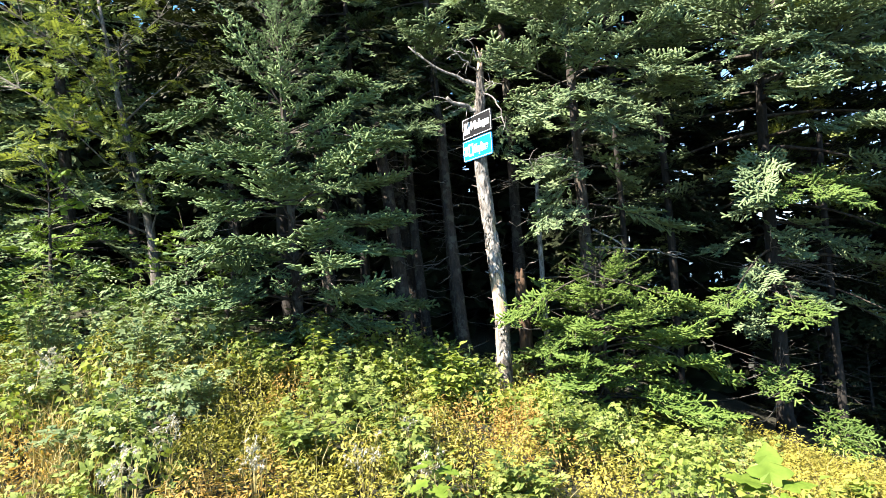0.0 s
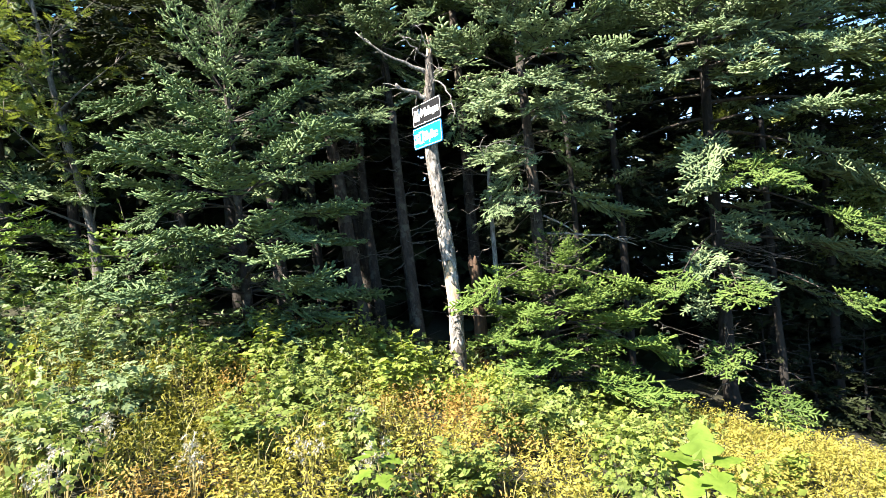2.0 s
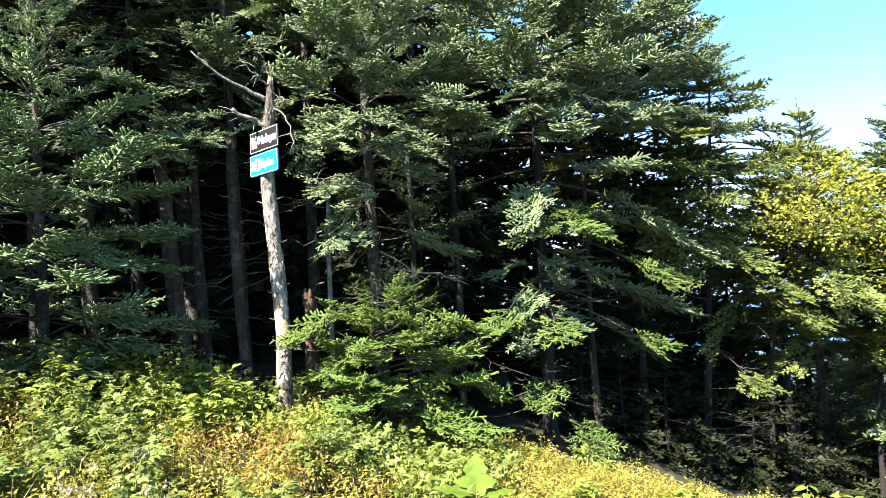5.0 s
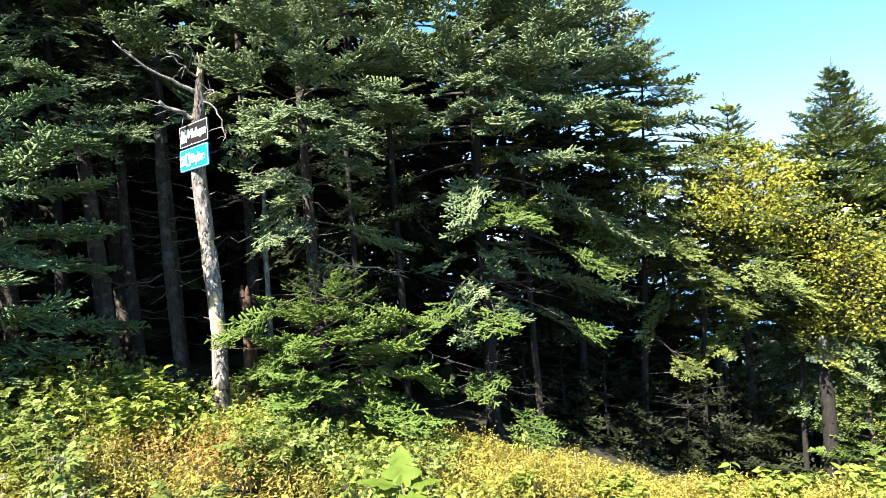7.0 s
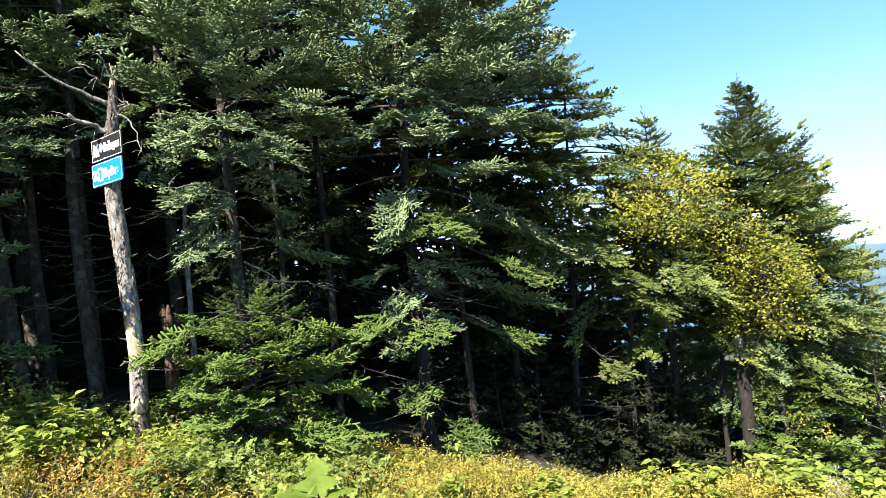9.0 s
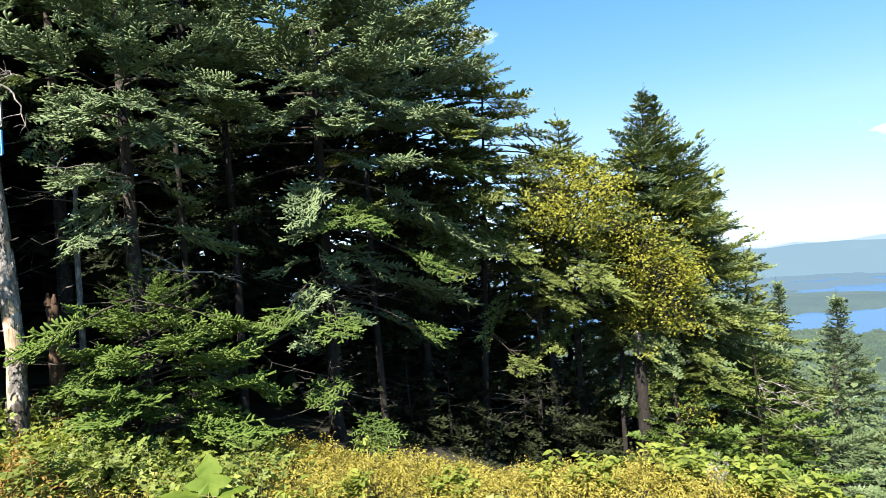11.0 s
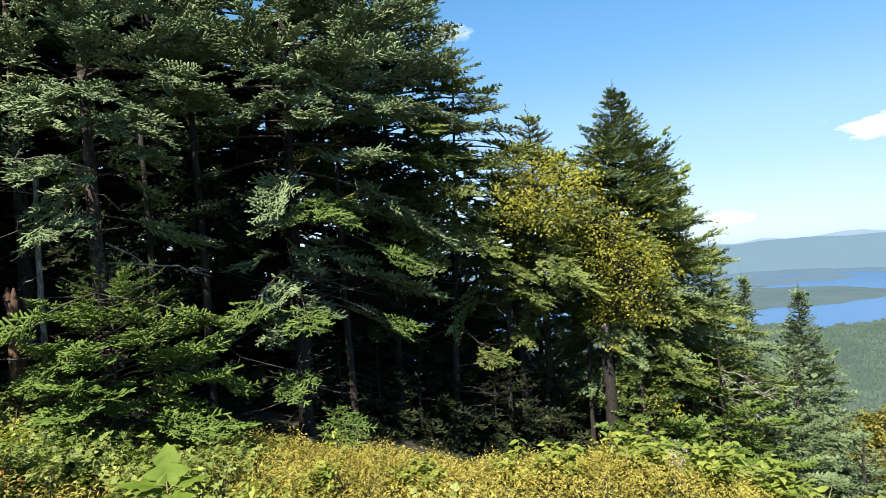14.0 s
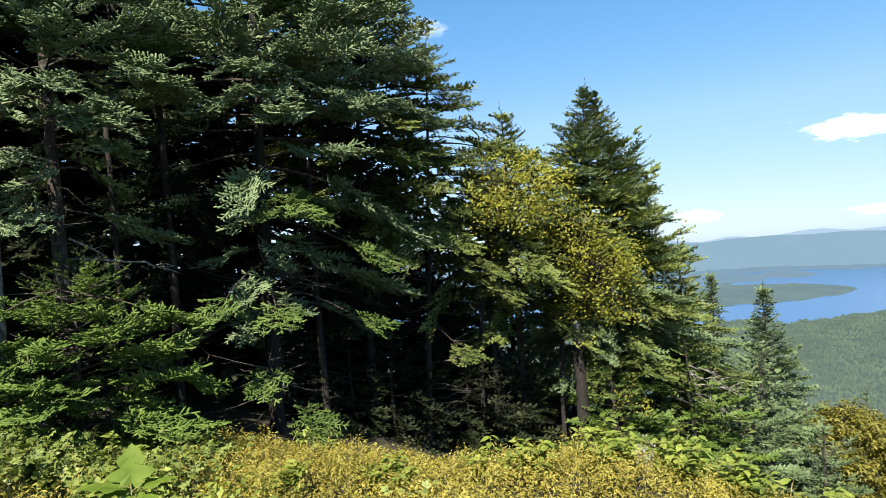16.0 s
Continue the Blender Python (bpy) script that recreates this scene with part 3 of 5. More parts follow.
def conifer(name, x, y, top, radius, label, seed, material, crown=0.3, lean=(0, 0), girth=0.12, step=0.24, per=5, keep=0.9,
            pitch=(32, -14), sag=0.12, shape=1.0, lod=0, pads=(), twigs=0, droop=0.45, bushy=0.5, reach=1.12, group="", waist=0.0, category="conifer", limb_mat=None, clear=None, spire=0.0, bark=None):
    """top: height of the tip over the datum; crown: where the green begins over the foot; pads: single long boughs by the place of their fan and its size."""
    rng = np.random.default_rng(seed)
    z0 = float(rise(x, y)) - 0.06
    tall = top - z0
    root = thing(name, (x, y, z0), label, category, group)

    def trunk_at(h):
        u = h / tall
        return np.array((lean[0] * u + 0.03 * math.sin(3 * u + seed), lean[1] * u + 0.03 * math.cos(4 * u + seed), h))

    tt = Tubes()
    hs = np.r_[0, 0.12, np.linspace(0.3, tall, max(6, int(tall / 0.35)))]
    rad = girth * (1 - hs / tall) ** 0.8 + 0.004
    rad[0] *= 1.5
    rad[1] *= 1.2
    tt.add([trunk_at(h) for h in hs], rad, 10, 0.05, rng)
    put("trunk", tt.mesh("trunk", bark or (M_SHADEBARK if material is M_DEEPSHADE else M_BARK)), root, "grey-brown scaly trunk")
    eye = unit(EYES - np.array((x, y)))
    fol, tb = Foliage(), Tubes()

    def grow(o, az, ln, p, sg, use, bare, gap, rc, mat=None):
        """Near trees keep each bough as a part of its own."""
        if lod:
            needle_limb(fol, tb, rng, o, az, ln, p, sg, use, bare, gap, rc, bushy)
            return
        f1, t1 = Foliage(), Tubes()
        needle_limb(f1, t1, rng, (0, 0, 0), az, ln, p, sg, use, bare, gap, rc, bushy)
        wood = put("bough", t1.mesh("bough", M_BARK), root, "", tuple(o))
        put("needles", f1.mesh("needles", mat or material, rng), wood)

    h = crown
    while h < tall - 0.05:
        u = (h - crown) / (tall - crown)
        prof = (1 - u) ** shape * (1 - waist * math.exp(-((u - 0.0) / 0.18) ** 2))
        turn = rng.uniform(0, 2 * np.pi)
        for k in range(int(per * (1 + spire * u))):
            if rng.random() > keep:
                continue
            away = rng.random() < 0.5
            az = turn + 2 * np.pi * k / per + rng.normal(0, 0.3)
            ln = max(0.10, radius * prof * rng.uniform(0.6, 1.15) + 0.04)
            if clear and h < clear[3] and abs((math.degrees(az) - clear[0] + 180) % 360 - 180) < clear[1]:
                ln = min(ln, clear[2])
            p = pitch[0] * u + pitch[1] * (1 - u) + rng.normal(0, 9 if spire else 6)
            face = math.sin(az) * eye[0] + math.cos(az) * eye[1]
            if face < -0.45 and away and lod < 2:
                continue
            use = lod if face > -0.45 or lod == 3 else min(2, lod + 1)
            rc = reach * (1 - (0.55 - 0.2 * min(1, spire)) * u ** 2)
            gap = (0.070, 0.10 if material is M_DEEPSHADE else 0.088 if math.hypot(x, y) > 17 else 0.068, 0.22, 0.26)[use]
            grow(trunk_at(min(tall - 0.02, h + rng.uniform(-0.5, 0.5) * step * (1 - u))), az, ln, p, droop * (1 - 0.7 * u) * rng.uniform(0.6, 1.4), use, 0.12 if ln < 0.6 else 0.22 if ln < 1.0 or lod == 1 else 0.40, gap, rc)
        h += step * (1.0 - (0.35 + 0.3 * spire) * u) * rng.uniform(0.85, 1.15)
    for px, py, pz, size in pads:
        dx, dy = px - x, py - y
        dist, a = math.hypot(dx, dy), math.atan2(dx, dy)
        lp, hang = (-7, 0.36) if pz < 2.4 else (1, 0.30) if pz < 4.0 else (18, 0.14)
        foot = min(tall - 0.1, max(0.15, pz - z0 - dist * (math.tan(radians(lp)) + 0.10 - hang)))
        long_ = dist + 0.30 * size
        lp = math.degrees(math.atan((pz - z0 - foot) / dist - 0.10 + hang))
        # lower pads take limb_mat, a darker and yellower green on the broad spruce
        tone = limb_mat if pz < 3.2 else None
        gap = (0.066, 0.066)[min(1, lod)]
        grow(trunk_at(foot), a, long_, lp, hang, lod, max(0.15, 1 - 1.2 * size / long_), gap, 0.9, tone)
        pts = curve_points(trunk_at(foot), a, long_, lp, hang, 9)
        for j in range(5):
            u = 0.36 + 0.48 * j / 4
            o = np.array([np.interp(max(0.1, 1 - (1 - u) * 1.9 * size / long_), np.linspace(0, 1, 9), pts[:, i]) for i in range(3)])
            turn = (1 if j % 2 else -1) * (1.10 - 0.75 * u) + rng.normal(0, 0.12)
            grow(o, a + turn, size * (1.25 - 0.55 * u) * rng.uniform(0.8, 1.2), lp + rng.uniform(-10, 14), hang + 0.08, lod, 0.15, gap, 0.9, tone)
    grow(trunk_at(tall - 0.12), rng.uniform(0, 6), 0.06, 80, 0.0, lod, 0.1, 0.05, 0.5)
    if lod:
        tagged(put("branchwork", tb.mesh("branchwork", M_SHADEBARK if material is M_DEEPSHADE else M_BARK), root), kind="stuff")
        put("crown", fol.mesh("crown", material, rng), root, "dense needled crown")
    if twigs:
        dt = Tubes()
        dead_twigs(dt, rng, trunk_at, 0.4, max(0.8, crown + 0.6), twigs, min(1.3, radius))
        tagged(put("dead_wood", dt.mesh("dead_twigs", M_SHADEBARK if material is M_DEEPSHADE else M_TWIG), root, "bare grey dead twigs"), kind="stuff")
    return root


GREY_FIR = "blue-green young balsam fir at the wood's edge"
conifer("fir_tree", -1.90, 7.70, 5.25, 1.50, GREY_FIR + ", its tip clear", 1, M_FIR, 0.45, (0.03, -0.05), 0.07, 0.27, 6, 0.92, (40, 6), 0.08, 0.62, droop=0.25, bushy=0.3, reach=1.0, spire=0.4, twigs=10,
        pads=[(-3.07, 7.3, 2.9, 0.5), (-0.70, 7.5, 3.1, 0.4), (-2.97, 7.3, 3.5, 0.45), (-1.1, 7.2, 1.8, 0.4), (-3.2, 7.1, 1.5, 0.45), (-1.0, 7.6, 3.9, 0.4), (-2.3, 7.0, 1.4, 0.45), (-2.7, 7.2, 2.2, 0.45), (-1.3, 7.2, 2.5, 0.4)])
conifer("fir_tree", 2.00, 7.86, 1.58, 1.20, "small sunlit yellow-green fir beside the dead tree", 2, M_YOUNG, 0.30, (0.12, 0), 0.035, 0.18, 8, 0.95, (32, 2), 0.06, 0.50, droop=0.30, bushy=0.4, reach=0.95, twigs=10,
        pads=[(0.95, 7.5, 0.85, 0.40), (2.9, 7.5, 0.80, 0.42), (3.2, 7.4, -0.05, 0.35), (1.3, 7.4, 0.45, 0.40)])
LEAN_PADS = [(1.84, 7.1, 3.39, 0.65), (2.27, 7.2, 3.07, 0.60), (3.04, 7.2, 3.55, 0.60), (1.45, 7.6, 2.60, 0.50), (1.60, 7.8, 1.96, 0.45), (2.53, 7.4, 2.80, 0.50), (1.37, 7.3, 4.67, 0.60),
             (2.21, 7.2, 4.75, 0.70), (1.73, 7.4, 4.44, 0.60), (1.09, 7.6, 4.12, 0.55), (2.06, 7.3, 4.10, 0.60), (2.80, 7.3, 4.25, 0.60), (1.60, 7.5, 5.3, 0.60), (2.60, 7.4, 5.2, 0.65)]
leaning = conifer("spruce_tree", 2.02, 8.18, 7.6, 1.6, "leaning spruce with a bare lower trunk and tufted limbs", 3, M_PALE, 2.9, (-0.05, 0.05), 0.10, 0.44, 5, 0.75, (20, -12), 0.14, 0.55,
        pads=LEAN_PADS, twigs=24, waist=0.4, clear=(262, 42, 0.75, 99))
LOW_PADS = [(4.62, 7.0, 2.03, 0.68), (5.7, 7.0, 1.37, 0.50), (3.51, 7.4, 0.78, 0.36), (4.32, 7.3, 0.61, 0.38), (4.77, 7.3, -0.95, 0.50), (5.69, 7.2, 0.40, 0.25), (4.2, 7.6, -0.3, 0.35)]
HIGH_PADS = [(3.67, 6.9, 4.29, 0.90), (3.90, 6.9, 3.80, 0.70), (4.89, 6.8, 4.09, 0.95), (6.70, 7.3, 4.43, 0.85), (7.05, 7.5, 3.56, 0.85), (4.17, 6.9, 3.50, 0.70), (5.44, 6.9, 3.53, 0.80), (6.80, 7.6, 2.88, 0.60),
             (4.50, 7.0, 5.00, 0.90), (5.60, 7.0, 4.90, 0.90), (6.55, 7.6, 5.40, 0.80), (3.40, 7.2, 5.10, 0.80), (4.90, 7.1, 5.80, 0.80), (5.90, 7.4, 5.80, 0.80), (7.10, 7.8, 4.50, 0.60), (3.9, 7.2, 6.0, 0.7)]
conifer("spruce_tree", 4.72, 8.50, 8.6, 2.5, "massive broad spruce, dark inside, with sunlit limb ends", 4, M_PALE, 2.0, (0.05, 0.0), 0.11, 0.44, 6, 0.75, (26, -8), 0.12, 0.42,
        pads=LOW_PADS + HIGH_PADS, twigs=60, waist=0.15, limb_mat=M_TUFT, reach=1.0, clear=(190, 85, 0.9, 4.2), bark=M_SHADEBARK)
conifer("spruce_tree", 0.26, 9.60, 9.2, 1.7, "tall spruce with a bare trunk and a high drooping crown", 5, M_SPRUCE, 4.3, (-0.35, 0.1), 0.10, 0.42, 5, 0.8, (22, -16), 0.16, 0.5, pads=[(-0.15, 7.95, 3.30, 0.6), (-0.3, 8.2, 3.6, 0.5), (0.2, 8.0, 4.6, 0.6)], twigs=36, waist=0.3, reach=1.0)
conifer("spruce_tree", -0.45, 9.85, 9.0, 1.5, "tall spruce with a leaning grey trunk among others", 6, M_SPRUCE, 4.3, (-0.75, 0.1), 0.13, 0.30, 5, 0.85, (22, -14), 0.14, 0.5, lod=1, twigs=22, reach=1.1)
# these two spruces are added to cast shade on the trunks behind
conifer("spruce_tree", -2.35, 9.0, 8.4, 1.3, "dark spruce close behind the young fir", 121, M_DEEPSHADE, 2.9, (0, 0), 0.10, 0.26, 6, 0.9, (20, -12), 0.14, 0.45, lod=1, twigs=14, reach=1.1)
conifer("spruce_tree", -1.15, 9.1, 8.0, 1.15, "dark spruce with a shaded bare trunk", 122, M_DEEPSHADE, 3.5, (0, 0), 0.08, 0.26, 6, 0.9, (20, -12), 0.14, 0.45, lod=1, twigs=16, reach=1.1)
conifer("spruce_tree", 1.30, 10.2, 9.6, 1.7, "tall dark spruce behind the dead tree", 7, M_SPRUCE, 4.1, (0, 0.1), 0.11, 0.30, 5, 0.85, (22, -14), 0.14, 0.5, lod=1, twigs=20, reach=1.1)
conifer("spruce_tree", -3.25, 9.6, 9.0, 1.7, "tall dark spruce behind the young fir", 8, M_DEEPSHADE, 3.2, (-0.1, 0), 0.11, 0.28, 5, 0.85, (20, -14), 0.14, 0.5, lod=1, twigs=20, reach=1.1)
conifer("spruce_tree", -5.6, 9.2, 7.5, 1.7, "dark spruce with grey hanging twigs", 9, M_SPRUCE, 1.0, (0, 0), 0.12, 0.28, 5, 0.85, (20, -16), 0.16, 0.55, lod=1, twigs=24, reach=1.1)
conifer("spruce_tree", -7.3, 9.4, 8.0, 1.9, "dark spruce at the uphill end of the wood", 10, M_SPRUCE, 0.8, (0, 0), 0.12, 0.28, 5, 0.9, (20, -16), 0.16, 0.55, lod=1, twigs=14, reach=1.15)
conifer("spruce_tree", 3.2, 10.4, 10.5, 2.0, "tall dark spruce filling the gap in the wood", 11, M_DEEPSHADE, 2.8, (0, 0), 0.13, 0.30, 5, 0.88, (22, -14), 0.14, 0.5, lod=1, twigs=18, reach=1.1)
conifer("spruce_tree", 7.75, 8.7, 5.45, 1.6, "dark spruce in the shade of a larger one", 12, M_EDGE, 4.3, (0.5, 0), 0.07, 0.29, 6, 0.92, (26, -12), 0.12, 0.6, twigs=20, reach=1.0, bark=M_SHADEBARK, pads=[(6.9, 7.6, 2.4, 0.7), (7.6, 7.7, 2.9, 0.7), (8.43, 7.8, 2.63, 0.70), (8.58, 7.7, 1.80, 0.80), (8.0, 7.4, 0.95, 0.50), (8.26, 7.3, 0.55, 0.60), (7.54, 7.5, -0.42, 0.30), (8.80, 7.8, 3.20, 0.50)])
conifer("spruce_tree", 9.5, 8.6, 2.7, 1.6, "spruce with pale flat boughs beside the birch", 29, M_EDGE, 4.4, (0, 0), 0.08, 0.30, 6, 0.9, (20, -14), 0.10, 0.5, lod=1, reach=1.0, bark=M_SHADEBARK, pads=[(8.75, 7.1, 1.95, 0.50), (8.75, 6.7, 1.0, 0.65), (9.3, 6.8, 0.7, 0.60)])
conifer("spruce_tree", 6.2, 9.8, 7.6, 1.9, "dark spruce behind the broad one", 13, M_DEEPSHADE, 2.4, (0, 0), 0.08, 0.28, 6, 0.88, (24, -12), 0.12, 0.5, lod=1, twigs=14, reach=1.1, clear=(215, 70, 1.1, 4.5))
conifer("spruce_tree", 6.9, 9.2, 6.4, 2.3, "dense dark spruce close behind the broad one", 113, M_EDGE, 4.6, (0, 0), 0.08, 0.26, 7, 0.9, (24, -10), 0.12, 0.5, lod=1, twigs=4, reach=1.2, bark=M_SHADEBARK, clear=(215, 70, 1.1, 5.5))
conifer("spruce_tree", 10.35, 8.75, 4.30, 2.0, "slim spruce tip standing over the others", 14, M_EDGE, 3.6, (0, 0), 0.10, 0.28, 9, 0.94, (22, -10), 0.08, 0.92, lod=1, droop=0.30, reach=1.0, spire=0.8)
conifer("spruce_tree", 11.72, 7.80, 4.70, 2.5, "tall pointed spruce, one of a pair", 15, M_SPRUCE, 4.1, (0.10, -0.13), 0.11, 0.28, 9, 0.94, (22, -10), 0.08, 0.92, lod=1, droop=0.30, reach=1.0, spire=0.8, group="pointed pair", clear=(245, 60, 1.4, 6.2))
conifer("spruce_tree", 12.10, 7.45, 4.52, 2.4, "tall pointed spruce, one of a pair", 16, M_EDGE, 3.8, (-0.10, 0.13), 0.10, 0.28, 9, 0.94, (22, -10), 0.08, 0.92, lod=1, droop=0.30, reach=1.0, spire=0.8, group="pointed pair", clear=(245, 60, 1.4, 6.2))
conifer("spruce_tree", 14.00, 7.70, 2.62, 1.6, "sunlit spruce stepping down the slope", 17, M_EDGE, 0.6, (0, 0), 0.11, 0.33, 7, 0.92, (20, -10), 0.08, 0.70, lod=1, droop=0.25, reach=1.4, spire=0.6, group="edge spruces")
conifer("spruce_tree", 15.05, 7.60, 1.25, 1.35, "sunlit spruce stepping down the slope", 18, M_EDGE, 0.6, (0, 0), 0.11, 0.33, 7, 0.92, (20, -10), 0.08, 0.68, lod=1, droop=0.25, reach=1.4, spire=0.6, group="edge spruces")
slope_fir = conifer("spruce_tree", 12.3, 6.0, -0.6, 1.7, "yellow-green sunlit spruce on the steep slope", 20, M_YOUNG, 0.4, (0, 0), 0.08, 0.24, 6, 0.9, (30, -8), 0.10, 0.7, lod=1, droop=0.25, reach=1.0)
conifer("spruce_tree", 10.95, 6.85, -0.75, 1.3, "yellow-green sunlit spruce on the steep slope", 27, M_TUFT, 0.3, (0, 0), 0.08, 0.28, 7, 0.9, (28, -8), 0.10, 0.6, lod=1, droop=0.25, reach=1.0)
conifer("spruce_tree", 13.2, 6.3, -0.9, 1.5, "yellow-green sunlit spruce on the steep slope", 28, M_EDGE, 0.3, (0, 0), 0.08, 0.28, 7, 0.9, (28, -8), 0.10, 0.6, lod=1, droop=0.25, reach=1.0)
conifer("spruce_tree", 14.2, 5.9, -1.6, 1.7, "grey-green spruce with some bare limbs", 21, M_SPRUCE, 0.4, (0, 0), 0.08, 0.24, 6, 0.85, (30, -8), 0.10, 0.7, lod=1, droop=0.25, reach=1.05, twigs=10)
conifer("spruce_tree", 16.6, 6.4, -1.5, 1.8, "grey-green spruce low on the slope", 22, M_SPRUCE, 0.4, (0, 0), 0.08, 0.25, 6, 0.9, (30, -8), 0.10, 0.7, lod=1, droop=0.25, reach=1.1)
conifer("spruce_tree", 16.3, 5.0, -3.3, 1.5, "grey-green spruce low on the slope", 23, M_SPRUCE, 0.4, (0, 0), 0.08, 0.25, 6, 0.9, (30, -8), 0.10, 0.7, lod=1, droop=0.25, reach=1.1)
conifer("spruce_tree", 22.4, 10.5, -0.15, 0.95, "narrow lone spruce below the wood's edge", 24, M_SPRUCE, 0.6, (0, 0), 0.09, 0.21, 9, 0.95, (20, -10), 0.06, 0.7, lod=1, droop=0.25, reach=1.0, spire=0.6)
conifer("spruce_tree", 19.4, 7.45, -0.35, 1.65, "dark pointed spruce standing before the valley", 25, M_SPRUCE, 0.6, (0, 0), 0.10, 0.25, 9, 0.95, (18, -10), 0.10, 0.75, lod=1, droop=0.25, reach=1.0, spire=0.8)
conifer("spruce_tree", 31.7, 8.5, -6.1, 1.2, "small dark spruce far down the slope", 26, M_EDGE, 0.6, (0, 0), 0.10, 0.32, 6, 0.95, (20, -10), 0.06, 0.8, lod=1, reach=1.5)
# most of these wear the shade-darkened needles, three the olive ones
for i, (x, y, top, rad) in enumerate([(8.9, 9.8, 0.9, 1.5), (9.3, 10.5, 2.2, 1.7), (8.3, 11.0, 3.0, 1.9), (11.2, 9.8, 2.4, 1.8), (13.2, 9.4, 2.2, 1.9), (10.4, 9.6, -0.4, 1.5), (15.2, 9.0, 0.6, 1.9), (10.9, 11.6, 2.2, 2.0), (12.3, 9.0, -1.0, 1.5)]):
    conifer("spruce_tree", x, y, top, rad, "shaded spruce filling the slope below the wood", 130 + i, M_EDGE if i in (3, 4, 6) else M_DEEPSHADE, 0.5, (0, 0), 0.09, 0.40, 5, 0.92, (30, -8), 0.10, 0.65, lod=1, droop=0.3, reach=1.4, group="slope spruces")
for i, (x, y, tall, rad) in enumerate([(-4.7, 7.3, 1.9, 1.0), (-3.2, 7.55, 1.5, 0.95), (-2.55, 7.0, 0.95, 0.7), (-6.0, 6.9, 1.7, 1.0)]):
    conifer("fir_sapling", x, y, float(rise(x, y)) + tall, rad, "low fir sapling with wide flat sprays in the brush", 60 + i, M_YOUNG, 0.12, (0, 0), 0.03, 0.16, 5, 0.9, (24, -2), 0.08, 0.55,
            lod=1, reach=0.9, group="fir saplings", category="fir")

# saplings coloured as if already in shade
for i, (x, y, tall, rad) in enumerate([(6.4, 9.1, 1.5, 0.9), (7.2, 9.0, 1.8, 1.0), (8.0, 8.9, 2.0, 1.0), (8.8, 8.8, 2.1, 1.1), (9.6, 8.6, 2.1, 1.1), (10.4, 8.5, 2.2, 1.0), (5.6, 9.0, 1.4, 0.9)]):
    conifer("spruce_sapling", x, y, float(rise(x, y)) + tall, rad, "dark young spruce in the shade of the wood", 160 + i, M_DEEPSHADE, 0.15, (0, 0), 0.03, 0.24, 6, 0.9, (28, -4), 0.08, 0.5, lod=1, reach=1.0, group="shaded young spruces", category="spruce")

def dead_limb(root, pts, r0, seed, forks=3):
    """A bare weathered limb on a living tree, with a few twigs."""
    rng = np.random.default_rng(seed)
    p = np.array(pts, float) - np.array(root.location)
    k, q = np.linspace(0, 1, len(p)), np.linspace(0, 1, 9)
    path = np.column_stack([np.interp(q, k, p[:, i]) for i in range(3)])
    path[1:-1] += rng.normal(0, 0.012, (7, 3))
    t = Tubes()
    t.add(path, np.linspace(r0, 0.004, 9), 6, 0.1, rng)
    for _ in range(forks):
        o = path[rng.integers(3, 8)]
        d = unit(path[-1] - path[0]) + rng.normal(0, 0.6, 3)
        d = d / np.linalg.norm(d) * rng.uniform(0.12, 0.35)
        t.add([o, o + d * 0.5 + (0, 0, 0.03), o + d], (0.007, 0.005, 0.002), 4)
    put("dead_branch", t.mesh("dead_branch", M_DEADBARK), root, "bare pale dead branch")


dead_limb(leaning, [(2.08, 8.15, 1.85), (2.40, 8.1, 1.66), (2.74, 8.2, 1.34)], 0.016, 71)
dead_limb(leaning, [(2.10, 8.15, 1.60), (2.85, 8.0, 1.52), (3.05, 7.95, 1.42), (3.27, 7.92, 1.33)], 0.016, 72, 4)
dead_limb(leaning, [(2.02, 8.1, 3.15), (2.35, 7.7, 3.38), (2.75, 7.5, 3.55)], 0.020, 73, 2)
dead_limb(leaning, [(2.0, 8.1, 2.75), (1.5, 7.7, 2.82), (1.1, 7.5, 2.75)], 0.012, 74, 4)
for i_, end in enumerate([(11.7, 5.5, -1.55), (12.2, 5.2, -1.5), (12.6, 5.2, -1.7), (11.9, 5.3, -2.0), (12.4, 5.1, -2.2), (13.0, 5.2, -1.9)]):
    dead_limb(slope_fir, [(12.3, 6.0, end[2] + 0.25), ((12.3 + end[0]) / 2, (6.0 + end[1]) / 2, end[2] + 0.2), end], 0.014, 75 + i_, 7)

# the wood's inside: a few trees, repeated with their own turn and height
inner = [conifer("spruce_tree", 0.0, 12.5, 9.0 + k, 2.0, "tall dark forest spruce deep in the wood", 80 + k, M_DEEPSHADE, (2.4, 0.3, 0.9)[k], (0.2 * k - 0.2, 0), 0.12, 0.58, 4, 0.95, (20, -12), 0.12, 0.4, lod=2, twigs=12, reach=2.0, group="inner spruces") for k in range(3)]
inner.append(conifer("spruce_tree", 0.0, 12.5, 7.2, 2.2, "dark spruce at the back of the wood", 84, M_DEEPSHADE, 0.2, (0, 0), 0.12, 0.58, 5, 0.97, (20, -12), 0.12, 0.35, lod=3, reach=1.0, group="inner spruces"))
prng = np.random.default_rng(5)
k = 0
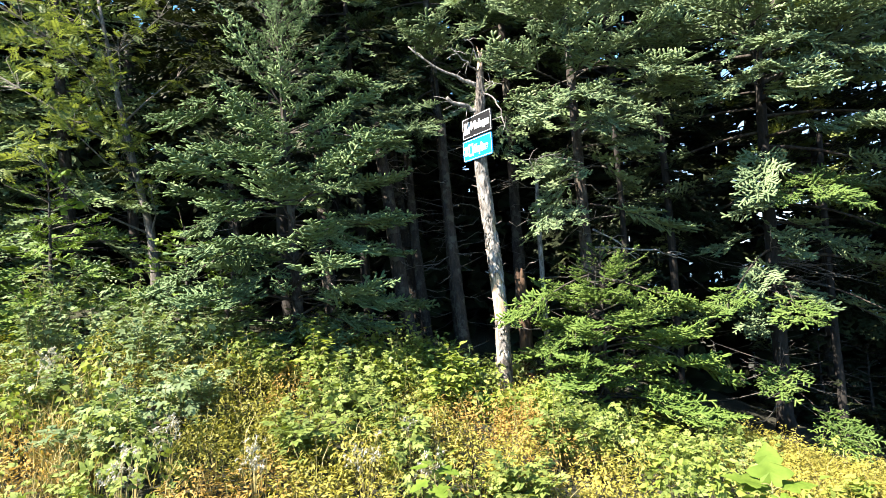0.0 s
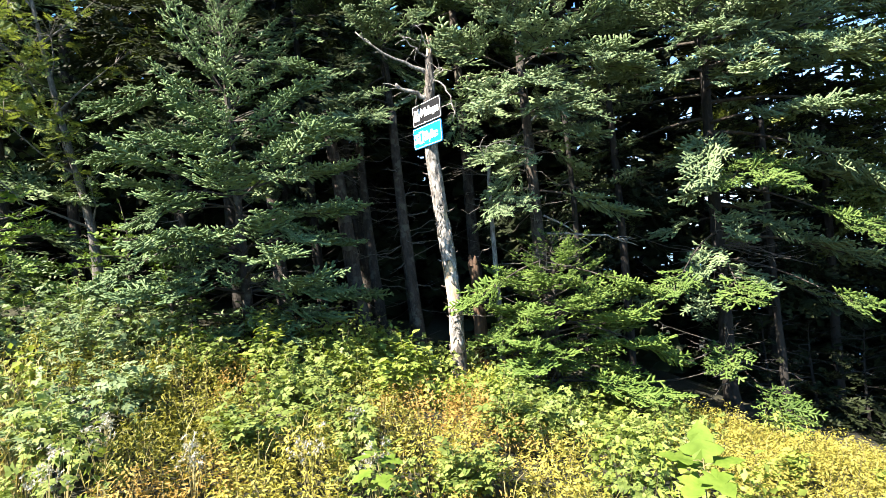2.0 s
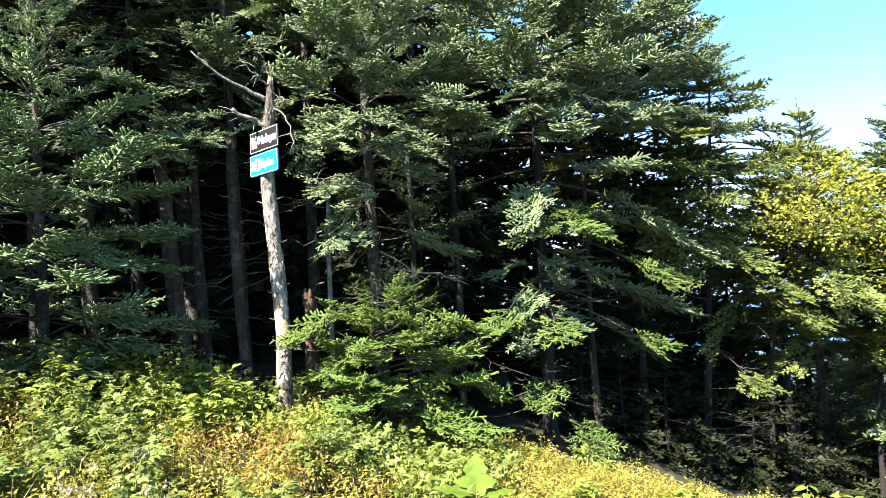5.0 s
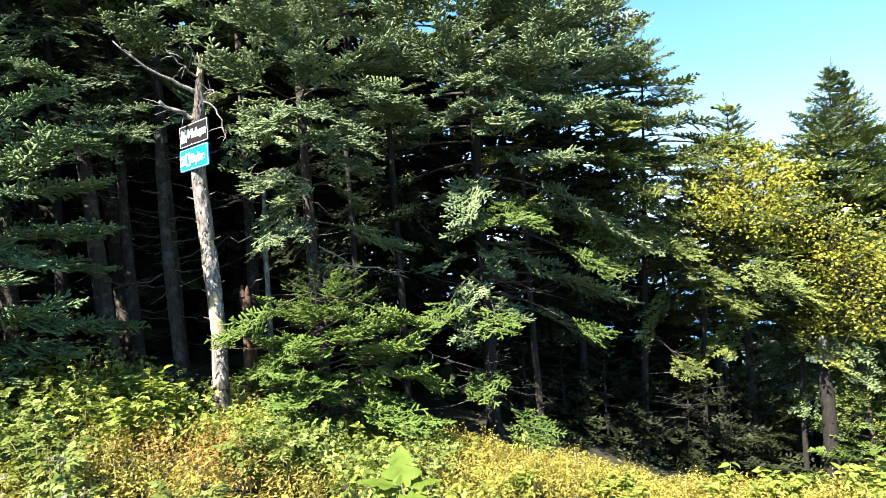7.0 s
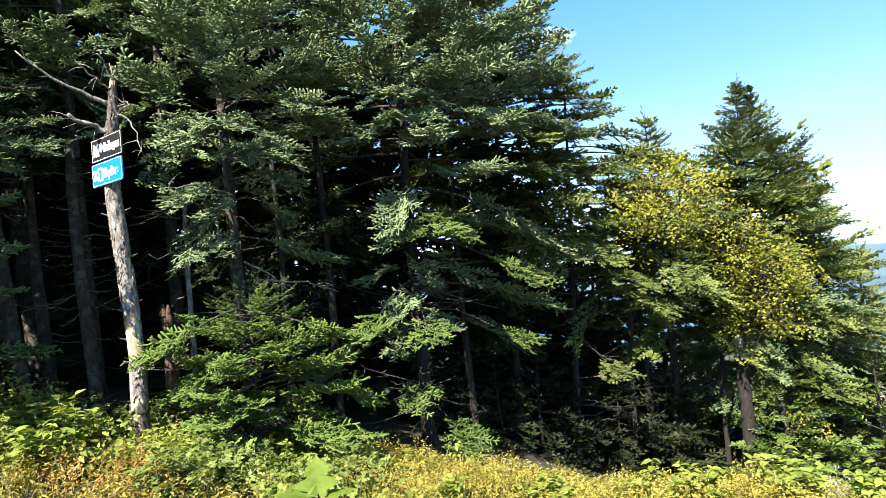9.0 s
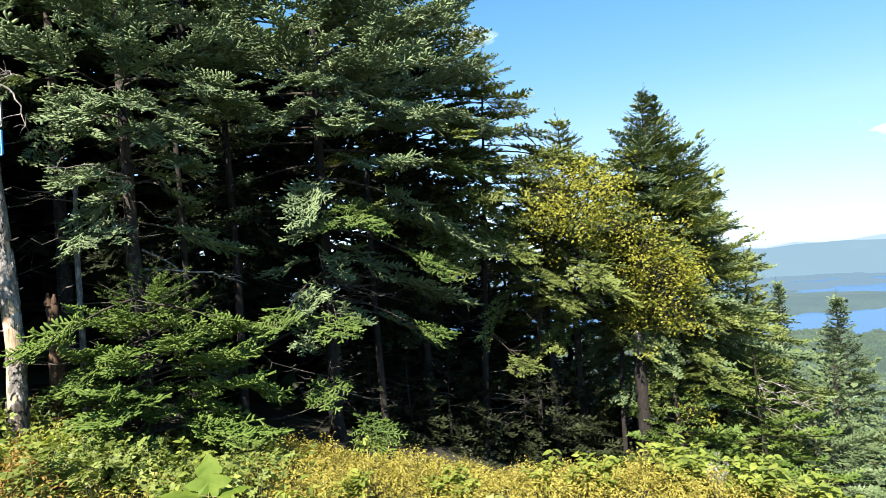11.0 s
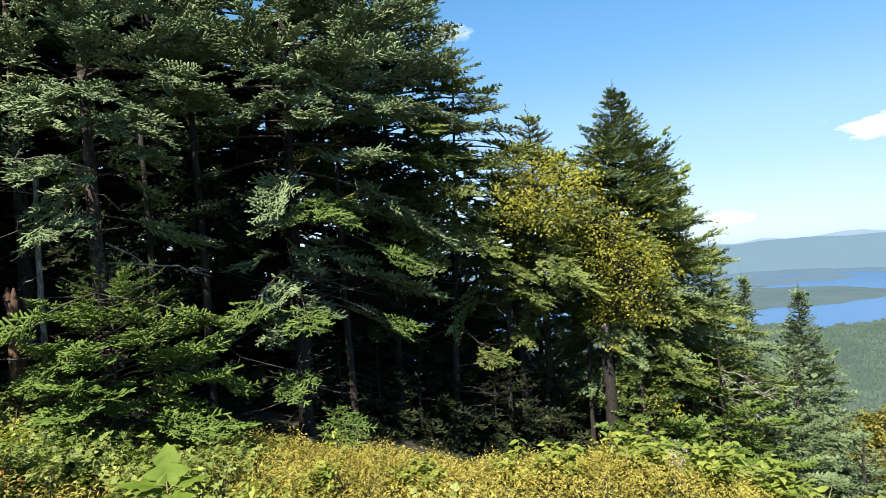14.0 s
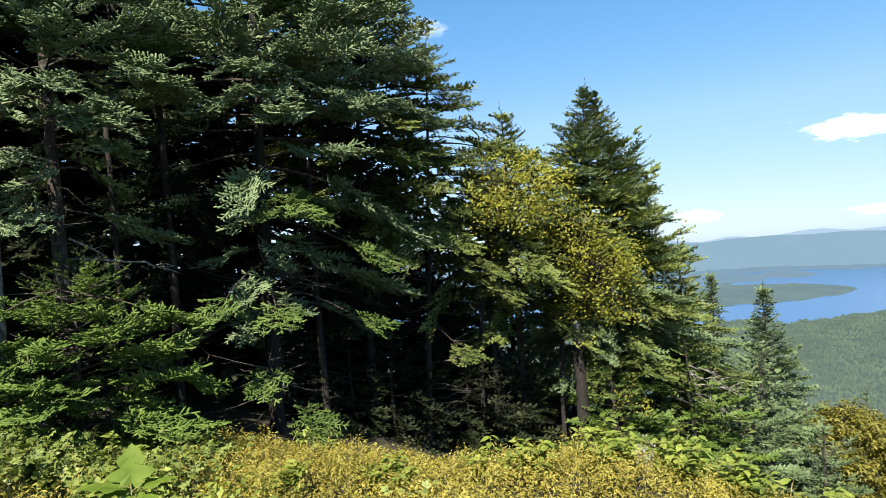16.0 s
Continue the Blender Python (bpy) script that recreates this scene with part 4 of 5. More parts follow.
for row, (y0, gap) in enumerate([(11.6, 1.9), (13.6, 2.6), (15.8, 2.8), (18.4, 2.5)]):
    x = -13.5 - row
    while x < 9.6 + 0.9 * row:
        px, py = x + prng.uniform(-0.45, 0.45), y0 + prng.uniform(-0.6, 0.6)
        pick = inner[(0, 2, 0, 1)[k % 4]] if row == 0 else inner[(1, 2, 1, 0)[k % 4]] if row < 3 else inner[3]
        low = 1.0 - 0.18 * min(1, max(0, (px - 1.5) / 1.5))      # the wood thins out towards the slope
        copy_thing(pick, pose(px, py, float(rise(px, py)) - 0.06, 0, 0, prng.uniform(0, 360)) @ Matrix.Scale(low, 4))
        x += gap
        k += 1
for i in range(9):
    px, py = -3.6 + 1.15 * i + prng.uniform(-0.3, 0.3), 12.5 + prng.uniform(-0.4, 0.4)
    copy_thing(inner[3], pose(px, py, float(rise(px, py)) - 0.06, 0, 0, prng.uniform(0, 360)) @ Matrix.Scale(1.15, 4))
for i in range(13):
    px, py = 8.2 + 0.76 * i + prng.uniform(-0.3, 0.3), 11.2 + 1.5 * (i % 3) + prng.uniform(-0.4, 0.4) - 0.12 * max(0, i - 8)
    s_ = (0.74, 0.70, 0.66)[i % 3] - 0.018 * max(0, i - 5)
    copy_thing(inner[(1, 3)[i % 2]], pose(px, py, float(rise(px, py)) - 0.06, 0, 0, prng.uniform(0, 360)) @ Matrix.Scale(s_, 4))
for i, ob in enumerate(inner):
    px, py = -9.5 + 0.2 * i, 9.4 + 1.3 * i
    ob.location = (px, py, float(rise(px, py)) - 0.06)


def bare_trunk(x0, y0, z1, x1, y1, girth, label, seed, material=M_BARK, twigs=16, jagged=False, name="dead_spruce"):
    rng = np.random.default_rng(seed)
    z0 = float(rise(x0, y0)) - 0.08
    root = thing(name, (x0, y0, z0), label, "dead tree")
    n = 14
    s = np.linspace(0, 1, n)
    path = np.column_stack([(x1 - x0) * s, (y1 - y0) * s, (z1 - z0) * s]) + np.column_stack([0.02 * np.sin(5 * s + seed), 0 * s, 0 * s])
    rad = girth * (1 - 0.35 * s)
    rad[0] *= 1.3
    t = Tubes()
    t.add(path, rad, 12, 0.06, rng)
    if jagged:
        for a in range(5):
            o = path[-1] + girth * 0.42 * np.array((math.cos(a * 1.3), math.sin(a * 1.3), -0.5))
            t.add([o, o + (0, 0, 0.05), o + (0.01, 0, rng.uniform(0.05, 0.16))], [girth * 0.42, girth * 0.34, girth * 0.10], 6, 0.25, rng)
    put("trunk", t.mesh("trunk", material), root)
    if twigs:
        d = Tubes()
        dead_twigs(d, rng, lambda h: path[0] + (path[-1] - path[0]) * h / (z1 - z0), 0.3, z1 - z0 - 0.1, twigs, 0.7)
        tagged(put("dead_wood", d.mesh("dead_twigs", M_SHADEBARK if material is M_SHADEBARK else M_TWIG), root, "bare grey dead twigs"), kind="stuff")
    return root


bare_trunk(1.36, 8.40, 2.6, 1.43, 8.37, 0.042, "thin grey dead trunk standing in the wood", 101, M_DEADBARK, 16, True)
bare_trunk(0.25, 8.50, 3.5, 0.14, 8.55, 0.088, "grey trunk with peeling bark at the wood's edge", 102)
bare_trunk(-1.64, 8.85, 3.8, -1.70, 8.84, 0.11, "shaded trunk with peeling bark behind the fir", 103)
bare_trunk(-0.46, 8.55, 3.6, -0.82, 8.6, 0.115, "thick grey trunk leaning at the wood's edge", 104)
bare_trunk(-0.30, 9.2, 3.8, -0.42, 9.3, 0.085, "dim grey trunk inside the wood", 115)
bare_trunk(2.75, 8.9, 3.5, 2.7, 8.9, 0.05, "thin dead trunk in deep shade", 105, M_SHADEBARK, 22)
bare_trunk(3.5, 9.1, 4.0, 3.45, 9.0, 0.07, "dim dead trunk in deep shade", 106, M_SHADEBARK, 26)
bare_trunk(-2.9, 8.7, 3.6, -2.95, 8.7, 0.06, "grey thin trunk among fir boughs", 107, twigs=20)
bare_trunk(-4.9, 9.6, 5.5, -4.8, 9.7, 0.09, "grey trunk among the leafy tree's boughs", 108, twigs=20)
bare_trunk(5.6, 8.6, 3.0, 5.55, 8.6, 0.06, "thin dead trunk in deep shade", 109, M_SHADEBARK, 24)
bare_trunk(1.16, 8.62, 1.26, 1.10, 8.60, 0.11, "broken reddish rotten stump behind the dead tree", 111, M_ROTTEN, 0, True, "tree_stump")


# ---- the dead tree with its signs ----
def dead_tree():
    rng = np.random.default_rng(7)
    x0, y0 = 0.72, 7.88
    z0 = float(rise(x0, y0)) - 0.08
    root = thing("dead_tree", (x0, y0, z0), "dead leaning spruce, bark half peeled, carrying two trail signs", "tree")
    hs = np.array((z0, 0.05, 0.4, 0.79, 1.1, 1.45, 1.76, 2.1, 2.45, 2.73, 3.1, 3.4, 3.62, 3.85, 4.05, 4.22))
    xs = np.interp(hs, (z0, 0.05, 0.79, 1.76, 2.73, 3.3, 3.62, 4.22), (0.73, 0.72, 0.73, 0.68, 0.61, 0.61, 0.65, 0.70)) + 0.008 * np.sin(hs * 9.0)
    path = np.column_stack([xs - x0, np.zeros(16), hs - z0])
    rad = np.interp(hs, (z0, 0.3, 2.7, 3.6, 4.22), (0.105, 0.088, 0.076, 0.058, 0.026))
    t = Tubes()
    t.add(path, rad, 16, 0.06, rng)
    for a in range(6):
        o = path[-1] + (0.020 * math.cos(a * 1.1), 0.020 * math.sin(a * 1.1), -0.06)
        t.add([o, o + (0, 0, 0.06), o + (rng.normal(0, 0.012), 0, rng.uniform(0.08, 0.20))], (0.012, 0.010, 0.002), 5, 0.2, rng)
    stem = put("trunk", t.mesh("trunk", M_BAREWOOD), root, "pale tan bare wood")
    # bark plates still on the wood, and small flakes between them
    flakes = [(h_, h_ + rng.uniform(0.05, 0.16), a_, a_ + rng.uniform(0.25, 0.7)) for h_, a_ in zip(rng.uniform(0.1, 3.0, 46), rng.uniform(-3.0, 0.2, 46))]
    for h0, h1, a0, a1 in ((2.05, 2.95, -2.9, 0.4), (1.30, 1.75, -2.4, 0.3), (0.95, 1.2, -0.2, 1.4), (0.30, 0.62, -2.2, 0.2), (3.12, 3.62, -3.1, 0.3), (3.60, 4.02, -2.6, 0.2), (-0.2, 0.22, -3.0, 3.0), (3.5, 4.15, -0.9, 1.6), (2.2, 2.6, 0.4, 1.8), (0.55, 0.8, -1.2, 0.2), (1.75, 2.05, -2.8, -1.2), *flakes):
        na, nh = (14, 15) if h1 - h0 > 0.2 else (4, 4)
        aa, hh = np.meshgrid(np.linspace(a0, a1, na), np.linspace(h0, h1, nh), indexing="ij")
        aa = aa + rng.normal(0, 0.06, aa.shape)
        hh = hh + rng.normal(0, 0.02, hh.shape) + 0.05 * np.sin(3 * aa)
        rr = np.interp(hh, hs, rad) + 0.008 + rng.uniform(0, 0.013, aa.shape)
        cx = np.interp(hh, hs, xs) - x0
        outer = np.stack([cx + rr * np.cos(aa), rr * np.sin(aa), hh - z0], -1)
        inner_ = np.stack([cx + (rr - 0.016) * np.cos(aa), (rr - 0.016) * np.sin(aa), hh - z0], -1)
        i, j = np.meshgrid(np.arange(na - 1), np.arange(nh - 1), indexing="ij")
        q = np.stack([i * nh + j, (i + 1) * nh + j, (i + 1) * nh + j + 1, i * nh + j + 1], -1).reshape(-1, 4)
        ring = np.r_[np.arange(na) * nh, (na - 1) * nh + np.arange(1, nh), np.arange(na - 2, -1, -1) * nh + nh - 1, np.arange(nh - 2, -1, -1)]
        m = na * nh
        rim = np.stack([ring[:-1], ring[:-1] + m, ring[1:] + m, ring[1:]], -1)
        me = fast_mesh("bark_plate", np.concatenate([outer.reshape(-1, 3), inner_.reshape(-1, 3)]), np.concatenate([q, rim]), M_OLDBARK if h0 > 3 or h0 < 0 or rng.random() < 0.3 else M_DEADBARK, False)
        put("bark_plate", me, stem, "grey flaking bark")

    def bough(name, pts, r0, r1, label=""):
        t = Tubes()
        p = np.array(pts, float) - (x0, y0, z0)
        s = np.linspace(0, 1, 9)
        k = np.linspace(0, 1, len(p))
        path = np.column_stack([np.interp(s, k, p[:, i]) for i in range(3)])
        path[1:-1] += rng.normal(0, 0.010, (7, 3))
        t.add(path, np.linspace(r0, r1, 9), 7, 0.08, rng)
        limb = put(name, t.mesh(name, M_DEADBARK), root, label)
        for _ in range(5):
            t = Tubes()
            o = path[rng.integers(3, 8)]
            d = rng.normal(0, 1, 3) * (1, 0.6, 0.8) + (-0.6, 0, -0.2)
            d = d / np.linalg.norm(d) * rng.uniform(0.08, 0.28)
            t.add([o, o + d * 0.5 + (0, 0, 0.02), o + d], (0.006, 0.004, 0.002), 4)
            put("twig", t.mesh("twig", M_DEADBARK), limb)

    bough("branch", [(0.62, 7.87, 3.84), (0.40, 7.80, 3.93), (0.06, 7.70, 4.08), (-0.23, 7.60, 4.32)], 0.030, 0.007, "long bare grey branch")
    bough("branch", [(0.64, 7.87, 3.45), (0.50, 7.82, 3.55), (0.38, 7.78, 3.57), (0.22, 7.70, 3.66)], 0.034, 0.020, "broken stub of a branch")
    bough("branch", [(0.66, 7.85, 4.02), (0.50, 7.78, 4.12), (0.32, 7.7, 4.30)], 0.014, 0.004)
    bough("branch", [(0.70, 7.85, 3.72), (0.84, 7.80, 3.66), (0.90, 7.76, 3.45), (0.98, 7.72, 3.15)], 0.013, 0.004, "hanging bare twig")
    bough("branch", [(0.68, 7.85, 4.15), (0.62, 7.83, 4.3), (0.58, 7.8, 4.45)], 0.012, 0.003)
    bough("branch", [(0.71, 7.85, 3.78), (0.82, 7.8, 3.86), (0.95, 7.75, 3.80)], 0.010, 0.003)
    for h, a in ((2.55, 0.1), (2.2, 3.2), (2.0, 0.3), (1.45, 0.2), (1.36, 3.3), (0.62, 3.0), (1.02, 3.4), (2.62, 3.3), (2.5, 3.2), (0.15, 0.4)):
        c = np.array((np.interp(h, hs, xs) - x0, 0, h - z0))
        d = np.array((math.cos(a), -0.3, 0.05))
        ln = rng.uniform(0.10, 0.17)
        st = Tubes()
        st.add([c, c + d * ln * 0.7, c + d * ln + (0, 0, 0.02)], (0.018, 0.011, 0.005), 6)
        put("branch_stub", st.mesh("branch_stub", M_OLDBARK), stem)
    return root


dead_tree()


def rounded_panel(w, h, thick, r, seg=5):
    """A flat plate with rounded corners; its face looks along -y, its left foot at the origin."""
    bm = bmesh.new()
    pts = []
    for cx, cz, a0 in ((w - r, h - r, 0), (r, h - r, 90), (r, r, 180), (w - r, r, 270)):
        for k in range(seg + 1):
            a = radians(a0 + 90 * k / seg)
            pts.append((cx + r * math.cos(a), cz + r * math.sin(a)))
    front = [bm.verts.new((x, 0, z)) for x, z in pts]
    back = [bm.verts.new((x, thick, z)) for x, z in pts]
    bm.faces.new(front)
    bm.faces.new(back[::-1])
    n = len(pts)
    for k in range(n):
        bm.faces.new((front[k], back[k], back[(k + 1) % n], front[(k + 1) % n]))
    bmesh.ops.recalc_face_normals(bm, faces=bm.faces[:])
    return bm


def slab(x0, z0, x1, z1, depth=0.003, skew=0.0):
    bm = bmesh.new()
    bmesh.ops.create_cube(bm, size=1.0)
    for v_ in bm.verts:
        v_.co = ((x0 + x1) / 2 + v_.co.x * (x1 - x0) + skew * v_.co.z, -depth / 2 - 0.0005 + v_.co.y * depth, (z0 + z1) / 2 + v_.co.z * (z1 - z0))
    return bm


def frame_line(w, h, inset, wide):
    """A thin painted border line, as four slabs in one mesh."""
    bm = bmesh.new()
    for x0, z0, x1, z1 in ((inset, inset, w - inset, inset + wide), (inset, h - inset - wide, w - inset, h - inset), (inset, inset + wide, inset + wide, h - inset - wide), (w - inset - wide, inset + wide, w - inset, h - inset - wide)):
        b2 = slab(x0, z0, x1, z1, 0.0015)
        me = bpy.data.meshes.new("tmp")
        b2.to_mesh(me)
        b2.free()
        bm.from_mesh(me)
        bpy.data.meshes.remove(me)
    return bm


def lettering(text, size, x, z, parent, material, wide=1.0):
    cu = bpy.data.curves.new("lettering", "FONT")
    cu.body, cu.size, cu.extrude, cu.offset = text, size, 0.0012, 0.006
    tmp = bpy.data.objects.new("lettering", cu)
    scene.collection.objects.link(tmp)
    bpy.context.view_layer.update()
    me = bpy.data.meshes.new_from_object(tmp.evaluated_get(bpy.context.evaluated_depsgraph_get()))
    bpy.data.objects.remove(tmp)
    me.transform(Matrix.Translation((x, -0.003, z)) @ Matrix.Rotation(radians(90), 4, "X") @ Matrix.Diagonal((wide, 1, 1, 1)))
    me.materials.clear()
    me.materials.append(material)
    put("lettering", me, parent, "white lettering")


W, H = 0.71, 0.275
SIGN_TURN = math.degrees(math.atan2(-0.63, 0.33))
black = thing("trail_sign", (0.41, 8.05, 3.152), "black trail sign with worn white writing, nailed to the dead tree", "sign", "trail signs")
black.rotation_euler = (0, 0, radians(SIGN_TURN))
black_panel = part("panel", rounded_panel(W, H, 0.012, 0.02), M_BLACK, black)
part("border", frame_line(W, H, 0.010, 0.006), M_WHITE, black_panel, "thin white border line")
for x0, z0, x1, z1 in ((0.05, 0.06, 0.085, 0.215), (0.10, 0.06, 0.13, 0.20), (0.15, 0.06, 0.185, 0.215), (0.30, 0.09, 0.35, 0.20), (0.36, 0.09, 0.40, 0.165), (0.41, 0.09, 0.45, 0.20), (0.46, 0.09, 0.50, 0.165), (0.51, 0.07, 0.55, 0.165), (0.56, 0.09, 0.60, 0.165), (0.61, 0.09, 0.66, 0.165)):
    part("writing_bar", slab(x0, z0, x1, z1), M_WHITE, black_panel)
bm = bmesh.new()
bmesh.ops.create_cube(bm, size=0.085, matrix=Matrix.Translation((0.235, -0.0026, 0.15)) @ Matrix.Rotation(radians(45), 4, "Y") @ Matrix.Diagonal((1, 0.04, 1, 1)))
part("symbol", bm, M_WHITE, black_panel)
blue = thing("trail_sign", (0.40, 8.05, 2.855), "blue trail sign with white lettering, below a black one", "sign", "trail signs")
blue.rotation_euler = (0, 0, radians(SIGN_TURN))
blue_panel = part("panel", rounded_panel(W, H, 0.012, 0.03), M_BLUE, blue)
part("border", frame_line(W, H, 0.010, 0.006), M_WHITE, blue_panel, "thin white border line")
for x0, z0, x1, z1 in ((0.04, 0.075, 0.13, 0.115), (0.04, 0.155, 0.13, 0.195), (0.06, 0.125, 0.12, 0.145), (0.15, 0.055, 0.175, 0.215), (0.235, 0.055, 0.265, 0.215), (0.175, 0.055, 0.235, 0.08), (0.175, 0.19, 0.235, 0.215)):
    part("symbol", slab(x0, z0, x1, z1), M_WHITE, blue_panel)
lettering("Skyline", 0.15, 0.285, 0.085, blue_panel, M_WHITE, 0.80)
for s in (black_panel, blue_panel):
    for x_, z_ in ((0.30, 0.255), (0.30, 0.02)):
        bm = bmesh.new()
        bmesh.ops.create_cone(bm, cap_ends=True, segments=10, radius1=0.009, radius2=0.006, depth=0.006, matrix=Matrix.Translation((x_, -0.003, z_)) @ Matrix.Rotation(radians(90), 4, "X"))
        part("bolt", bm, M_STEEL, s)


# ---- broad leaves ----
def leaf_template(wide=0.30, fold=0.10, droop=0.15):
    b, l, r, m, t = (0, 0, 0), (0.38, wide, fold), (0.38, -wide, fold), (0.42, 0, 0), (1, 0, -droop)
    return np.array((b, l, r, m, t), float), np.array(((0, 3, 1), (0, 2, 3), (1, 3, 4), (3, 2, 4)))


def ovate_template(wide=0.27, fold=0.07, droop=0.18):
    """A fuller leaf: widest below the middle, folded on its rib, with a drawn-out tip."""
    v_ = [(0, 0, 0), (0.22, 0, 0.01), (0.22, wide * 0.85, fold), (0.22, -wide * 0.85, fold), (0.5, 0, 0), (0.5, wide, fold - 0.03), (0.5, -wide, fold - 0.03), (0.78, wide * 0.5, -0.05), (0.78, -wide * 0.5, -0.05), (1, 0, -droop)]
    f_ = [(0, 1, 2), (0, 3, 1), (1, 4, 2), (2, 4, 5), (1, 3, 4), (3, 6, 4), (4, 7, 5), (4, 6, 8), (4, 9, 7), (4, 8, 9)]
    return np.array(v_, float), np.array(f_)


def pinnate_template(pairs=6):
    verts, faces = [], []
    base, tri = leaf_template(0.20, 0.05, 0.08)

    def lay(v_):
        faces.append(tri + sum(len(q_) for q_ in verts))
        verts.append(v_)

    for i in range(pairs):
        s = 0.2 + 0.75 * i / pairs
        for sg in (1, -1):
            a = sg * 1.05
            m = np.array(((math.cos(a), -math.sin(a), 0), (math.sin(a), math.cos(a), 0), (0, 0, 1)))
            lay(base @ m.T * 0.36 * (1 - 0.3 * abs(2 * s - 1)) + (s, 0, -0.12 * s * s))
    lay(base * 0.34 + (0.92, 0, -0.10))
    return np.concatenate(verts), np.concatenate(faces)


def compound_template(count):
    """A raspberry-like leaf: three or five broad leaflets on one stalk."""
    verts, faces = [], []
    base, tri = leaf_template(0.33, 0.08, 0.16)
    spots = [(0.42, 0.0, 0.58, 0.0), (0.40, 0.9, 0.48, 0.04), (0.40, -0.9, 0.48, -0.04), (0.16, 1.1, 0.40, 0.02), (0.16, -1.1, 0.40, -0.02)][:count]
    for s, a, k, z in spots:
        m = np.array(((math.cos(a), -math.sin(a), 0), (math.sin(a), math.cos(a), 0), (0, 0, 1)))
        faces.append(tri + 5 * len(verts))
        verts.append(base @ m.T * k + (s, 0, z - 0.1 * s))
    return np.concatenate(verts), np.concatenate(faces)


BROAD = {0: [leaf_template(0.30, 0.10, 0.15), leaf_template(0.26, 0.05, 0.25), leaf_template(0.34, 0.14, 0.08)],
         1: [pinnate_template(6), pinnate_template(5)],
         2: [leaf_template(0.16, 0.05, 0.2), leaf_template(0.12, 0.03, 0.3)],
         3: [pinnate_template(7)],
         6: [ovate_template(), ovate_template(0.22, 0.04, 0.28), ovate_template(0.31, 0.10, 0.10)],
         5: [compound_template(3), compound_template(5)],
         4: [(np.array(((0, 0, 0), (1, 0, -0.12), (0.45, 0.19, 0.06), (0.45, -0.19, 0.06)), float), np.array(((0, 1, 2), (0, 3, 1))))]}


def leafy_tree(name, path, girth, clumps, label, seed, leaf_mat, bark, kind, size, category):
    """clumps: place, spread and number of leaves of each bough's end."""
    rng = np.random.default_rng(seed)
    x0, y0 = path[0][:2]
    z0 = float(rise(x0, y0)) - 0.08
    root = thing(name, (x0, y0, z0), label, category)
    p = np.array([(x0, y0, z0)] + [tuple(q) for q in path[1:]], float) - (x0, y0, z0)
    t = Tubes()
    s, k = np.linspace(0, 1, 16), np.linspace(0, 1, len(p))
    tp = np.column_stack([np.interp(s, k, p[:, i]) for i in range(3)])
    t.add(tp, girth * (1 - 0.8 * s) + 0.004, 9, 0.06, rng)
    put("trunk", t.mesh("trunk", bark), root)
    tb, fol = Tubes(), Foliage()
    for cx, cy, cz, spread, number in clumps:
        c = np.array((cx, cy, cz)) - (x0, y0, z0)
        low = tp[np.argmin(np.abs(tp[:, 2] - max(0.5, c[2] - 0.5 - 0.3 * np.linalg.norm(c[:2]))))]
        mid = (low + c) / 2 + rng.normal(0, 0.06, 3) + (0, 0, -0.05)
        tb.add([low, mid, c], (0.018, 0.011, 0.004), 5)
        tips = c + rng.normal(0, 1.3 if kind == 0 else 1, (max(3, number // (8 if kind == 0 else 6)), 3)) * spread * (1, 1, 0.75)
        for tip in tips:
            tb.add([c * 0.7 + mid * 0.3, (c + tip) / 2 + rng.normal(0, 0.03, 3), tip], (0.007, 0.004, 0.002), 3)
            for _ in range(12 if kind == 1 else 22):
                d = rng.normal(0, 1, 3) * (1, 1, 0.5) + (0, 0, -0.1)
                fol.add(kind, tip + rng.normal(0, 0.09, 3), unit(d), rng.normal(0, 0.9 if kind == 0 else 0.35, 3) + (-0.5 * (kind == 0), -0.4 * (kind == 0), 1), size * rng.uniform(0.7, 1.25))
    tagged(put("branchwork", tb.mesh("branchwork", bark), root), kind="stuff")
    put("crown", fol.mesh("crown", leaf_mat, rng, BROAD), root, "yellowing leaves")
    return root


leafy_tree("mountain_ash", [(-4.02, 8.5), (-4.03, 8.5, 1.7), (-4.05, 8.48, 2.3), (-4.3, 8.37, 3.9), (-4.5, 8.3, 5.6)], 0.085,
           [(-4.70, 7.6, 3.72, 0.22, 55), (-4.35, 7.75, 4.25, 0.20, 50), (-4.95, 7.7, 4.9, 0.35, 45), (-5.3, 7.6, 5.2, 0.4, 45), (-4.96, 7.4, 3.25, 0.18, 30), (-4.1, 8.0, 3.4, 0.16, 36), (-4.6, 8.0, 5.2, 0.4, 50), (-5.6, 7.8, 4.4, 0.3, 45), (-3.9, 8.2, 2.9, 0.15, 24), (-4.2, 8.2, 4.9, 0.35, 40), (-5.0, 8.2, 5.9, 0.5, 50), (-3.6, 8.5, 5.4, 0.4, 40), (-3.4, 8.6, 4.6, 0.35, 50)],
           "slender mountain ash with yellow-green feathery leaves", 31, M_ASH, M_TWIG, 1, 0.17, "leafy tree")
